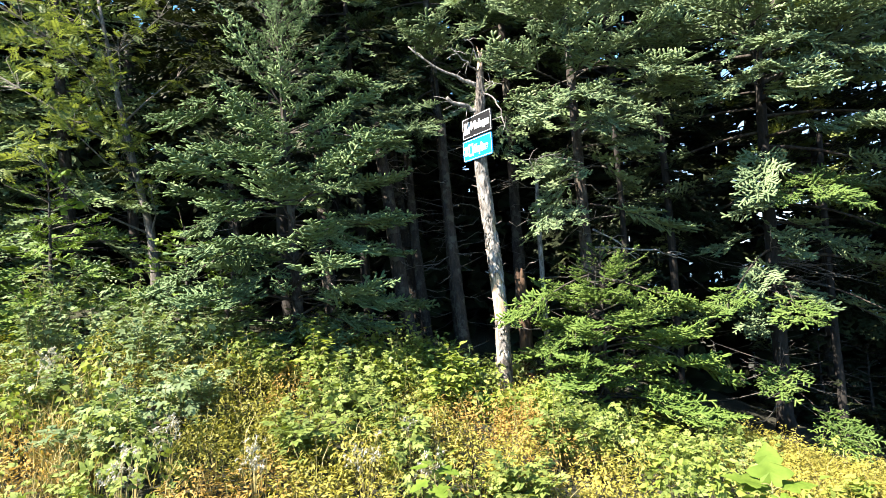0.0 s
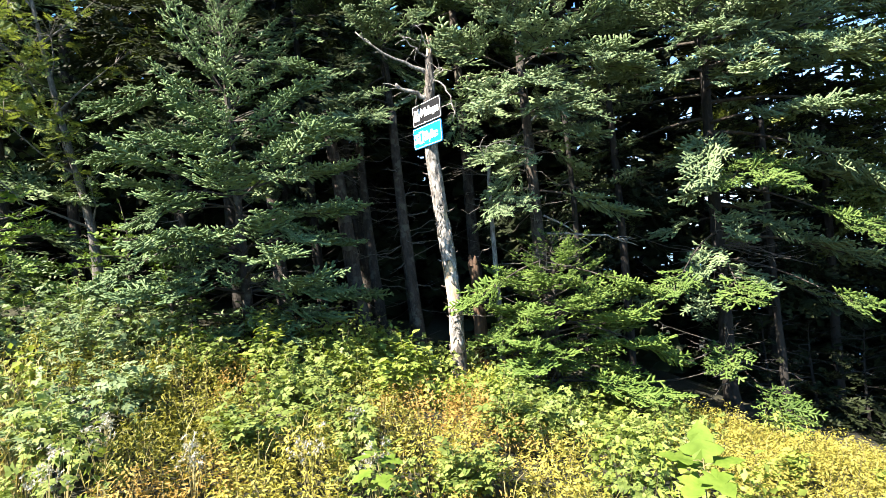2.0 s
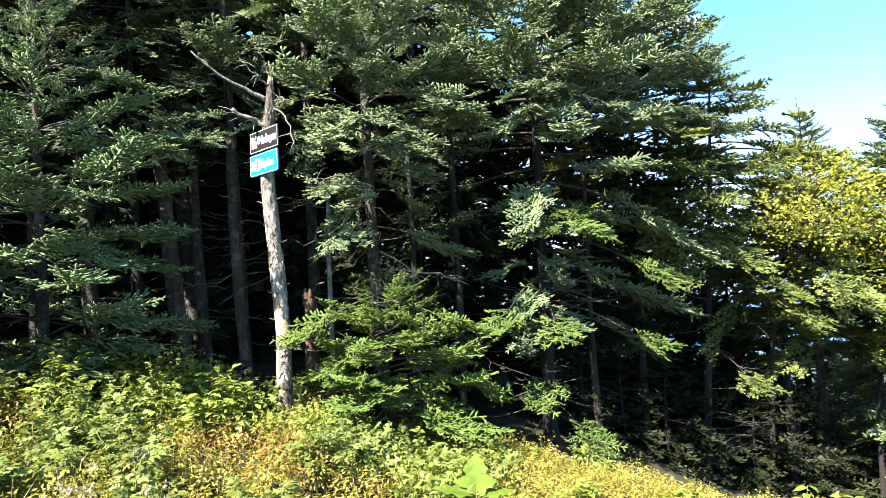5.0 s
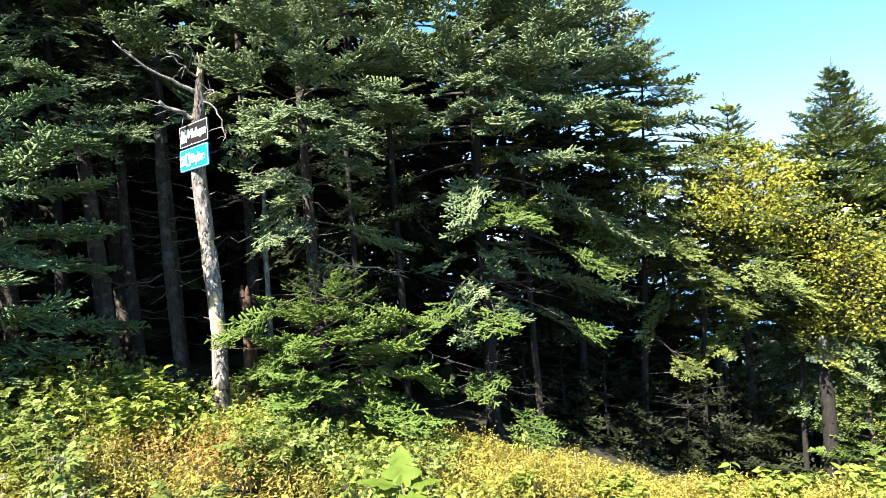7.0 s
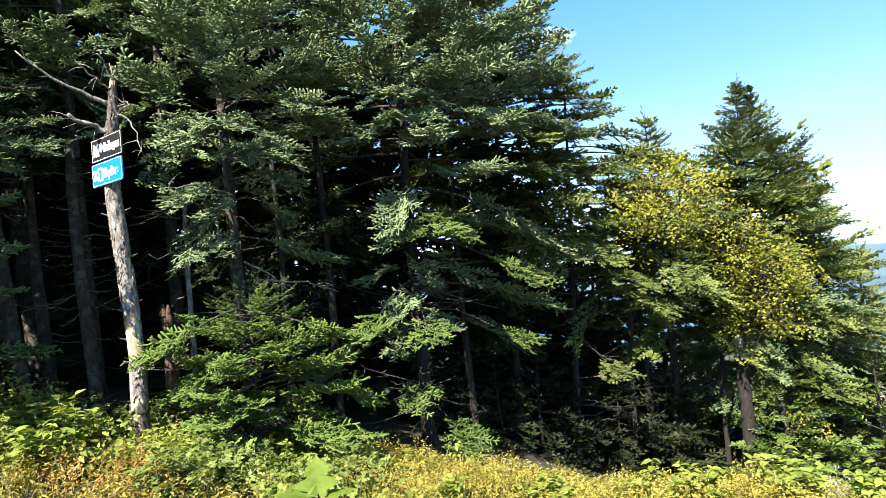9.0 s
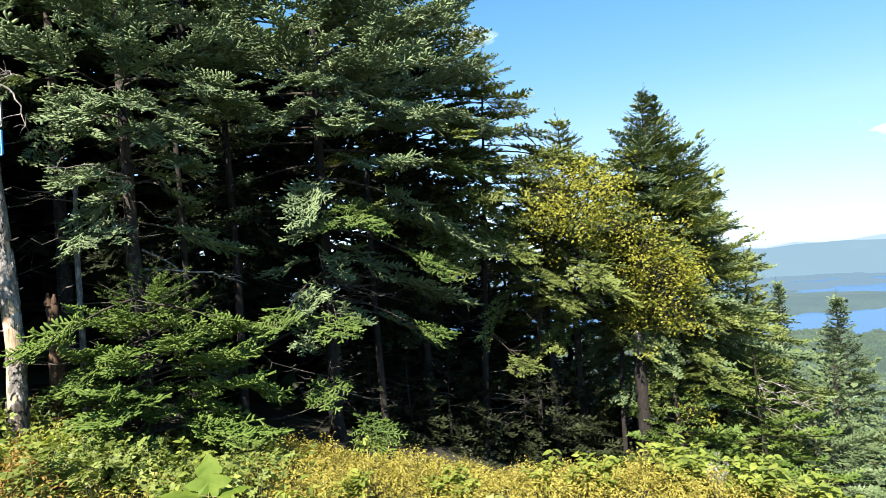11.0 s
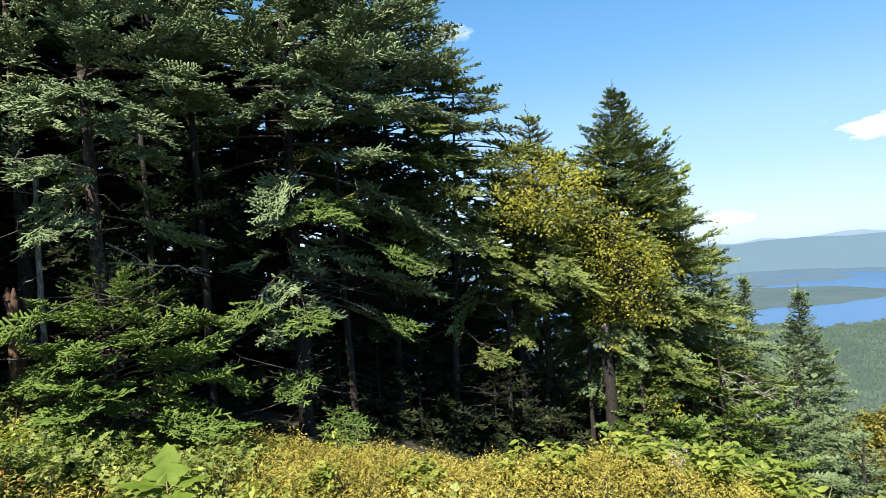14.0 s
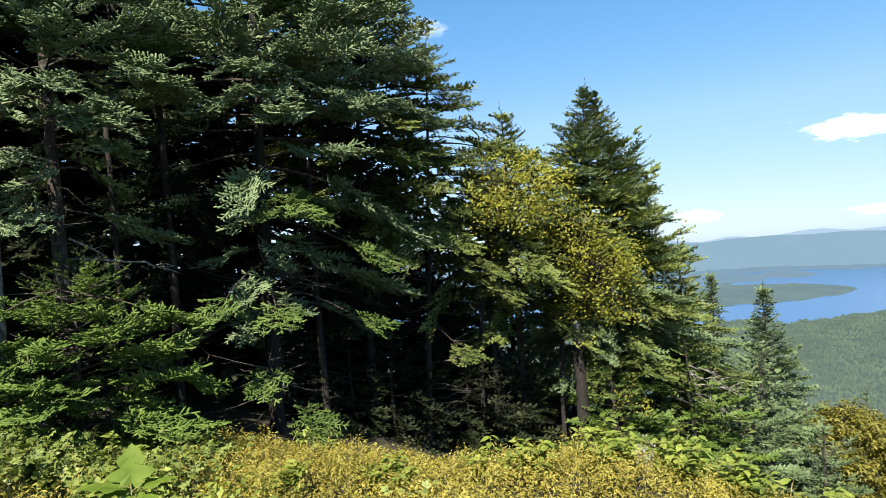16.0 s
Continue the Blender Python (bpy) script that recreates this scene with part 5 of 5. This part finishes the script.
# birch trunks take the shade-coloured bark so they stay dim
leafy_tree("birch_tree", [(9.1, 8.7), (9.1, 8.6, -0.5), (9.0, 8.2, 1.2), (8.85, 7.6, 2.2), (8.8, 7.5, 2.8)], 0.045,
           [(8.55, 7.0, 2.50, 0.34, 280), (8.70, 6.95, 2.10, 0.28, 220), (8.45, 7.3, 2.0, 0.24, 110), (9.4, 6.95, 2.72, 0.26, 170), (9.2, 6.95, 2.35, 0.26, 170), (8.9, 7.4, 2.72, 0.2, 80)],
           "slim birch with golden autumn leaves between spruces", 34, M_BIRCH, M_SHADEBARK, 0, 0.062, "leafy tree")
leafy_tree("birch_tree", [(10.45, 7.75), (10.5, 7.75, -1.2), (10.6, 7.7, -0.2), (10.6, 7.6, 0.9), (10.3, 7.4, 1.9)], 0.05,
           [(10.35, 6.6, 0.85, 0.40, 380), (10.5, 6.55, 0.45, 0.34, 260), (10.1, 6.6, 1.10, 0.28, 230), (10.8, 6.5, 0.95, 0.24, 160), (10.3, 6.8, 0.2, 0.2, 100), (10.1, 6.7, 1.5, 0.36, 220), (9.7, 6.8, 1.9, 0.36, 220), (11.1, 6.5, -1.7, 0.2, 80)],
           "birch with golden-green autumn leaves between spruces", 32, M_BIRCH, M_SHADEBARK, 0, 0.062, "leafy tree")
# trunk below the pale top is coloured dark, as if lost in shade
snag = bare_trunk(10.46, 7.25, -0.62, 10.49, 7.27, 0.15, "broken snag among the spruces, pale stripped top, trunk in shade-dark bark", 112, M_SHADEBARK, 0, False, "tree_snag")
top_wood, zs = Tubes(), -0.66 - snag.location.z
top_wood.add([(0.03, 0.0, zs), (0.04, 0.02, zs + 0.25), (0.03, 0.02, zs + 0.42), (0.0, 0.02, zs + 0.50)], (0.105, 0.100, 0.075, 0.02), 9, 0.25, np.random.default_rng(112))
put("stripped_wood", top_wood.mesh("stripped_wood", M_DEADBARK), snag, "pale stripped wood")
leafy_tree("birch_tree", [(25.9, 7.8), (25.9, 7.8, -8.0), (25.8, 7.8, -6.2)], 0.12,
           [(25.7 + a, 7.7 + b, -6.3 + c, 0.42, 620) for a, b, c in ((0, 0, 0.45), (0.9, -0.6, 0.1), (-0.8, 0.5, 0.0), (0.4, -1.2, -0.5), (-0.9, -0.5, -0.8), (1.2, -1.6, -1.0), (-0.2, -0.4, -1.6), (0.9, -0.9, -2.2), (-1.2, 0.2, -1.9), (2.0, -2.2, -1.6), (2.4, -2.8, -2.4))],
           "round golden-green birch low on the slope", 33, M_OLIVE, M_TWIG, 4, 0.18, "leafy tree")


# ---- the brush ----
def in_brush(x, y):
    r, az = math.hypot(x, y), math.degrees(math.atan2(x, y))
    far = 8.6 - 0.35 * min(1, max(0, (az - 8) / 22))
    return r > 1.75 and math.hypot(x - 0.6, y + 0.2) < far and -52 < az < 88


def scatter(count, seed, box=(-8, 9.5, 0.2, 8.6), fit=None):
    rng = np.random.default_rng(seed)
    out = []
    while len(out) < count:
        x, y = rng.uniform(box[0], box[1]), rng.uniform(box[2], box[3])
        if in_brush(x, y) and (fit is None or rng.random() < fit(x, y)):
            out.append((x, y))
    return out, rng


def mounds(places, rng, wide, high, leaves, size, kind, sprigs=2):
    """Low leafy clumps: leaves overlap on the outside of a dome, with a few sprigs above it."""
    fol, tb = Foliage(), Tubes()
    for x, y in places:
        o = np.array((x, y, float(rise(x, y)) - 0.02))
        w, h = wide * rng.uniform(0.7, 1.3), high * rng.uniform(0.7, 1.25)
        if x > 1.5:
            h *= 1 - 0.35 * min(1, max(0, (math.hypot(x - 0.6, y + 0.2) - 6.3) / 1.1))
        n = int(leaves * rng.uniform(0.8, 1.2))
        t, u = rng.uniform(0, 6.283, n), rng.uniform(0.0, 1.0, n) ** 0.8
        lump = 1 + 0.25 * np.sin(3 * t + rng.uniform(0, 6)) * u + rng.normal(0, 0.10, n)
        rad = np.sqrt(np.clip(1 - u * u, 0, 1))
        p = np.stack([np.cos(t) * rad * w, np.sin(t) * rad * w, u * h], -1) * lump[:, None]
        nor = unit(np.stack([np.cos(t) * rad, np.sin(t) * rad, u * 0.8 + 0.25], -1))
        d = unit(np.stack([np.cos(t), np.sin(t), rng.uniform(-0.5, 0.3, n)], -1) + rng.normal(0, 0.55, (n, 3)))
        up = nor + rng.normal(0, 0.30, (n, 3))
        s = size * rng.uniform(0.65, 1.25, n)
        for k in range(n):
            fol.add(kind, o + p[k], d[k], up[k], s[k])
        for _ in range(sprigs):
            a, l = rng.uniform(0, 6.28), w * rng.uniform(0.1, 1.0)
            tip = o + (math.cos(a) * l, math.sin(a) * l, h * rng.uniform(0.95, 1.4))
            mid = o * 0.5 + tip * 0.5 + (0, 0, 0.1 * h)
            tb.add([o, mid, tip], (0.0035, 0.003, 0.001), 3)
            ph = rng.uniform(0, 6)
            for k in range(9):
                q = 0.4 + 0.6 * k / 8
                c = o * (1 - q) ** 2 + mid * 2 * q * (1 - q) + tip * q * q
                ph += 2.4
                fol.add(kind, c, unit(np.array((math.cos(ph), math.sin(ph), rng.uniform(-0.1, 0.6)))), np.array((rng.normal(0, 0.35), rng.normal(0, 0.35), 1.0)), size * rng.uniform(0.6, 1.0) * (1.1 - 0.4 * q))
    return fol, tb


SPECIES = [  # name, label, material, width, height, leaves, leaf size, leaf kind
    ("bramble_patch", "tangled green raspberry canes with toothed compound leaves", M_BUSH, 0.26, 0.45, 92, 0.105, 5),
    ("goldenrod_patch", "bright yellow-green leafy stems in full sun", M_BRIGHT, 0.25, 0.43, 180, 0.078, 0),
    ("meadowsweet_patch", "golden-yellow fine-leaved undergrowth in full sun", M_GOLD, 0.24, 0.37, 560, 0.044, 4),
    ("browned_patch", "browned fine-leaved undergrowth", M_RUST, 0.22, 0.36, 520, 0.040, 4),
    ("grey_leaf_patch", "grey-green leafy shrubs uphill in the brush", M_DUSK, 0.27, 0.52, 92, 0.112, 5),
    ("olive_patch", "olive-green fine-leaved undergrowth", M_OLIVE, 0.24, 0.36, 640, 0.042, 4),
]


def field(x, y, k):
    return noise.noise(Vector((x * 0.75 + k * 7.3, y * 0.75 - k * 3.1, k * 1.7)))


def species_at(x, y):
    """The kind of growth with the strongest claim on a spot: golden downhill, grey-green uphill, green on the crest."""
    back = min(1, max(0, (y - 4.8) / 2))
    claim = (0.04 + field(x, y, 1) + 0.12 * back, -0.14 + field(x, y, 2) + 0.34 * back, 0.10 + field(x, y, 3) + 0.10 * x - 0.12 * back, 0.0 + field(x, y, 4) + 0.10 * (-3 < x < 1), -0.22 + field(x, y, 5) - 0.09 * x + 0.1 * back, 0.16 + field(x, y, 6) - 0.05 * x - 0.2 * back)
    return max(range(6), key=lambda k: claim[k])


def plant_brush():
    rng = np.random.default_rng(200)
    cells, picked, tries = {}, [[] for _ in SPECIES], 0
    while tries < 14000:
        tries += 1
        x, y = rng.uniform(-8, 9.5), rng.uniform(0.2, 8.6)
        if not in_brush(x, y):
            continue
        key = (int(x / 0.33), int(y / 0.33))
        near = [q for dx in (-1, 0, 1) for dy in (-1, 0, 1) for q in cells.get((key[0] + dx, key[1] + dy), ())]
        if any((x - a) ** 2 + (y - b) ** 2 < 0.31 ** 2 for a, b in near):
            continue
        cells.setdefault(key, []).append((x, y))
        picked[species_at(x, y)].append((x, y))
    for (name, label, mat, w, h, n, s, kind), places in zip(SPECIES, picked):
        fol, tb = mounds(places, rng, w, h, n, s, kind)
        root = thing(name, (0, 0, 0), label, "undergrowth", kind="stuff")
        tagged(put("leaves", fol.mesh("leaves", mat, rng, BROAD), root), kind="stuff")
        tagged(put("stems", tb.mesh("stems", M_STEM), root), kind="stuff")


plant_brush()


def patchy(scale, seed, lo, hi):
    def f(x, y):
        v_ = noise.noise(Vector((x * scale + seed * 7.3, y * scale - seed * 3.1, seed)))
        return min(1, max(0.03, (v_ - lo) / (hi - lo)))
    return f


def rightward(f):
    return lambda x, y: f(x, y) * min(1, max(0.12, 0.45 + 0.14 * x - 0.04 * y))


def leftward(f):
    return lambda x, y: f(x, y) * min(1, max(0.10, 0.55 - 0.16 * x))


def grass(name, count, seed, fit, high, label):
    places, rng = scatter(count, seed, fit=fit)
    rows = []
    for x, y in places:
        o = np.array((x, y, float(rise(x, y)) - 0.02))
        for _ in range(5):
            a, h = rng.uniform(0, 6.28), high * rng.uniform(0.5, 1.3)
            d = np.array((math.cos(a), math.sin(a), 0)) * h * rng.uniform(0.2, 0.6)
            w = np.array((-math.sin(a), math.cos(a), 0)) * 0.004
            m = o + d * 0.35 + (0, 0, h * 0.65)
            rows += [o - w, o + w, m + w * 0.8, o - w, m + w * 0.8, m - w * 0.8, m - w * 0.8, m + w * 0.8, o + d + (0, 0, h * 0.9)]
    v_ = np.array(rows)
    tagged(put(name, fast_mesh(name, v_, np.arange(len(v_)).reshape(-1, 3), M_STRAW)), label, "grass", kind="stuff")


grass("dry_grass", 130, 208, leftward(patchy(0.7, 6, -0.2, 0.3)), 0.45, "pale dry grass blades among the brush")
grass("dry_grass", 50, 209, rightward(patchy(0.9, 7, -0.2, 0.3)), 0.38, "pale dry grass blades on the sunny slope")


def straw_clump(x, y, seed):
    rng = np.random.default_rng(seed)
    z0 = float(rise(x, y)) - 0.02
    rows = []
    for _ in range(70):
        o = np.array((*rng.normal(0, 0.10, 2), 0))
        a, h = rng.uniform(0, 6.28), rng.uniform(0.25, 0.55)
        d = np.array((math.cos(a), math.sin(a), 0)) * h * rng.uniform(0.2, 0.7)
        w = np.array((-math.sin(a), math.cos(a), 0)) * 0.004
        m = o + d * 0.35 + (0, 0, h * 0.65)
        rows += [o - w, o + w, m + w * 0.8, o - w, m + w * 0.8, m - w * 0.8, m - w * 0.8, m + w * 0.8, o + d + (0, 0, h * 0.85)]
    v_ = np.array(rows)
    tuft = put("grass_tuft", fast_mesh("grass_tuft", v_, np.arange(len(v_)).reshape(-1, 3), M_STRAW), None, "", (x, y, z0))
    tagged(tuft, "tuft of pale dry grass bent over in the brush", "grass", "dry grass tufts")


for i, (x, y) in enumerate([(-3.2, 4.9), (-3.0, 4.5), (-2.75, 4.2), (-3.35, 5.3), (-2.6, 3.9), (-2.9, 4.9), (-3.5, 4.6), (-2.45, 4.1)]):
    straw_clump(x, y, 450 + i)


def bush(x, y, seed, high, wide, material, label, size=0.09, stems=9, leaves=18, name="bramble_bush", group="bramble bushes"):
    rng = np.random.default_rng(seed)
    z0 = float(rise(x, y)) - 0.03
    root = thing(name, (x, y, z0), label, "bush", group)
    fol, tb = Foliage(), Tubes()
    for _ in range(stems):
        a, l = rng.uniform(0, 6.28), wide * rng.uniform(0.2, 1.0)
        h = high * rng.uniform(0.65, 1.1) * (1.1 - 0.35 * l / wide)
        o = np.array((math.cos(a), math.sin(a), 0)) * 0.06
        tip = np.array((math.cos(a) * l, math.sin(a) * l, h))
        mid = o * 0.4 + tip * 0.35 + (0, 0, 0.35 * h)
        tb.add([o, mid, tip], (0.006, 0.005, 0.002), 4)
        ph = rng.uniform(0, 6)
        for k in range(leaves):
            s = 0.3 + 0.7 * k / (leaves - 1)
            c = o * (1 - s) ** 2 + mid * 2 * s * (1 - s) + tip * s * s
            ph += 2.4
            d = np.array((math.cos(ph), math.sin(ph), rng.uniform(-0.25, 0.55)))
            fol.add(6 if material is M_BRIGHT else 5, c, unit(d), np.array((rng.normal(0, 0.35), rng.normal(0, 0.35), 1.0)), size * (1.0 if material is M_BRIGHT else 1.25) * rng.uniform(0.7, 1.25))
    tagged(put("stemwork", tb.mesh("stemwork", M_STEM), root), kind="stuff")
    put("leaves", fol.mesh("leaves", material, rng, BROAD), root)


B1, B2, B3 = "leafy green raspberry bush in bright sun", "bright yellow-green leafy bush on the brush's crest", "grey-green leafy bush by the wood's edge"
BUSHES_WEST = [
    (-1.15, 4.6, 0.62, 0.45, M_BUSH, B1), (-0.55, 5.0, 0.60, 0.40, M_BUSH, B1), (-2.2, 5.2, 0.60, 0.45, M_DUSK, B3), (-1.5, 6.6, 0.62, 0.40, M_BRIGHT, B2),
    (-0.6, 6.9, 0.62, 0.35, M_BRIGHT, B2), (0.1, 6.9, 0.55, 0.35, M_BRIGHT, B2), (-0.15, 6.2, 0.66, 0.30, M_BRIGHT, B2), (0.75, 6.7, 0.50, 0.40, M_BRIGHT, B2),
    (1.4, 6.6, 0.50, 0.40, M_BUSH, B1), (2.1, 6.4, 0.48, 0.40, M_BRIGHT, B2), (-3.2, 6.3, 0.78, 0.5, M_DUSK, B3), (-4.0, 5.9, 0.80, 0.55, M_DUSK, B3),
    (-2.6, 6.9, 0.70, 0.45, M_DUSK, B3), (-4.9, 6.1, 0.9, 0.55, M_DUSK, B3), (-3.4, 5.0, 0.6, 0.4, M_DUSK, B3), (3.3, 5.2, 0.42, 0.35, M_BRIGHT, B2),
    (0.9, 5.3, 0.52, 0.36, M_BUSH, B1)]
BUSHES_EAST = [
    (4.3, 4.9, 0.42, 0.34, M_BRIGHT, B2), (6.2, 3.6, 0.52, 0.42, M_BRIGHT, B2), (6.8, 3.1, 0.52, 0.42, M_BRIGHT, B2), (7.4, 2.7, 0.50, 0.42, M_BRIGHT, B2),
    (5.7, 4.2, 0.46, 0.35, M_BRIGHT, B2), (7.9, 3.3, 0.5, 0.45, M_BUSH, B1), (3.0, 6.6, 0.42, 0.4, M_BUSH, B1), (8.2, 2.2, 0.5, 0.45, M_BRIGHT, B2),
    (-4.4, 6.7, 1.0, 0.6, M_DUSK, B3), (-3.6, 7.0, 0.95, 0.55, M_DUSK, B3), (-5.4, 6.8, 1.05, 0.6, M_DUSK, B3), (-2.9, 5.9, 0.75, 0.5, M_DUSK, B3),
    (-5.9, 6.2, 1.0, 0.6, M_DUSK, B3), (-2.0, 6.2, 0.66, 0.45, M_BUSH, B1), (-1.0, 5.8, 0.6, 0.45, M_BUSH, B1), (-2.6, 4.3, 0.55, 0.4, M_DUSK, B3),
    (0.4, 4.4, 0.5, 0.36, M_BUSH, B1)]
for i, (x, y, h, w, m, lab) in enumerate(BUSHES_WEST + BUSHES_EAST):
    bush(x, y, 300 + i, h, w, m, lab, 0.09 if m is not M_BRIGHT else 0.115 if x > 5.5 else 0.095, 13, 20)


for i, (x, y, h) in enumerate([(0.05, 7.2, 0.62), (-0.35, 7.25, 0.62), (0.30, 7.15, 0.58), (1.05, 7.0, 0.50), (-0.85, 7.3, 0.62), (-0.1, 7.1, 0.56), (-1.5, 7.2, 0.62), (2.6, 6.7, 0.45), (6.6, 3.9, 0.66), (7.2, 3.3, 0.66), (5.4, 4.6, 0.55), (7.6, 2.9, 0.60)]):
    bush(x, y, 360 + i, h, 0.32, M_BRIGHT, "tall yellow-green leafy shoots standing over the brush", 0.12, 6, 11, "leafy_shoots", "leafy shoots")


def aster(x, y, seed):
    rng = np.random.default_rng(seed)
    z0 = float(rise(x, y)) - 0.02
    root = thing("aster_clump", (x, y, z0), "clump of white fluffy asters gone to seed", "flowers", "aster clumps")
    tb, rows = Tubes(), []
    for _ in range(11):
        a, l, h = rng.uniform(0, 6.28), 0.11 * rng.uniform(0.1, 1), 0.50 * rng.uniform(0.75, 1.1)
        tip = np.array((math.cos(a) * l, math.sin(a) * l, h))
        tb.add([tip * (0.1, 0.1, 0), tip * (0.5, 0.5, 0.6), tip], (0.003, 0.0025, 0.001), 3)
        for _ in range(4):
            c = tip + rng.normal(0, 0.02, 3)
            for _ in range(8):
                d = rng.normal(0, 1, 3)
                d = d / np.linalg.norm(d) * 0.026
                w = np.cross(d, (0.3, 0.5, 0.8)) * 0.35
                rows += [c - w, c + w, c + d]
    v_ = np.array(rows)
    tagged(put("stemwork", tb.mesh("stemwork", M_STEM), root), kind="stuff")
    tagged(put("fluff", fast_mesh("fluff", v_, np.arange(len(v_)).reshape(-1, 3), M_FLUFF), root, "white seed fluff"), kind="stuff")


for i, (x, y) in enumerate([(-1.95, 4.07), (-0.63, 4.10), (-1.31, 3.85), (-0.20, 4.09), (-1.96, 3.48), (-0.37, 4.79), (-3.34, 5.06), (-3.50, 5.30), (6.0, 3.0)]):
    aster(x, y, 400 + i)


def lobed_leaf(rng, size, fold):
    """A maple leaf blade: three pointed lobes with toothed edges, creased along the veins."""
    tips = ((0.0, 0.0), (-0.14, 0.12), (-0.08, 0.25), (0.06, 0.24), (0.10, 0.42), (0.24, 0.58), (0.33, 0.44), (0.42, 0.26), (0.56, 0.34), (0.66, 0.27), (0.78, 0.20), (0.88, 0.10), (1.0, 0.0))
    last = len(tips) - 1
    bm = bmesh.new()
    spine = [bm.verts.new((t * size, 0, 0.04 * math.sin(3 * t) * size)) for t in np.linspace(0, 1, last + 1)]
    for sg in (1, -1):
        rim = []
        for k, (a, b) in enumerate(tips):
            j = rng.uniform(-0.015, 0.015)
            rim.append(spine[0] if k == 0 else spine[last] if k == last else bm.verts.new(((a + j) * size, sg * (b + j) * size, (fold * b - 0.25 * b * b + rng.uniform(-0.02, 0.02)) * size)))
        for k in range(last):
            f = [spine[k], spine[k + 1], rim[k + 1], rim[k]]
            f = list(dict.fromkeys(f))
            if len(f) > 2:
                bm.faces.new(f if sg < 0 else f[::-1])
    return bm


def sapling(x, y, top, leaves, label, seed, size):
    rng = np.random.default_rng(seed)
    z0 = float(rise(x, y)) - 0.03
    root = thing("maple_sapling", (x, y, z0), label, "sapling")
    t = Tubes()
    t.add([(0, 0, 0), (0.01, 0.01, (top - z0) * 0.5), (0, 0, top - z0)], (0.006, 0.005, 0.003), 6)
    for bearing, ln, tilt, s, drop in leaves:
        a = radians(bearing)
        d = Vector((math.sin(a), math.cos(a), 0))
        o = Vector((0, 0, top - z0 - drop))
        foot = o + d * ln + Vector((0, 0, 0.25 * ln))
        t.add([tuple(o), tuple((o + foot) / 2 + Vector((0, 0, 0.01))), tuple(foot)], (0.003, 0.0025, 0.002), 4)
        ob = part("leaf", lobed_leaf(rng, s, 0.22), M_MAPLE, root)
        ob.matrix_local = Matrix.Translation(foot) @ Matrix.Rotation(math.pi / 2 - a, 4, "Z") @ Matrix.Rotation(radians(tilt), 4, "Y")
    put("stem", t.mesh("stem", M_STEM), root)


sapling(1.58, 3.06, 0.33, [(20, 0.02, -66, 0.20, 0.0), (285, 0.05, -10, 0.20, 0.01), (100, 0.05, -4, 0.17, 0.03), (170, 0.05, 22, 0.19, 0.06), (230, 0.05, 24, 0.19, 0.08), (330, 0.04, -5, 0.19, 0.05)], "young maple with broad pale green lobed leaves", 501, 0.26)
sapling(-0.15, 3.75, 0.34, [(200, 0.03, -15, 0.13, 0.0), (120, 0.05, 12, 0.14, 0.05), (300, 0.05, 10, 0.14, 0.05), (30, 0.05, 10, 0.13, 0.1), (240, 0.06, 20, 0.13, 0.12), (160, 0.05, 20, 0.13, 0.15)], "small leafy maple sapling in the brush", 502, 0.14)
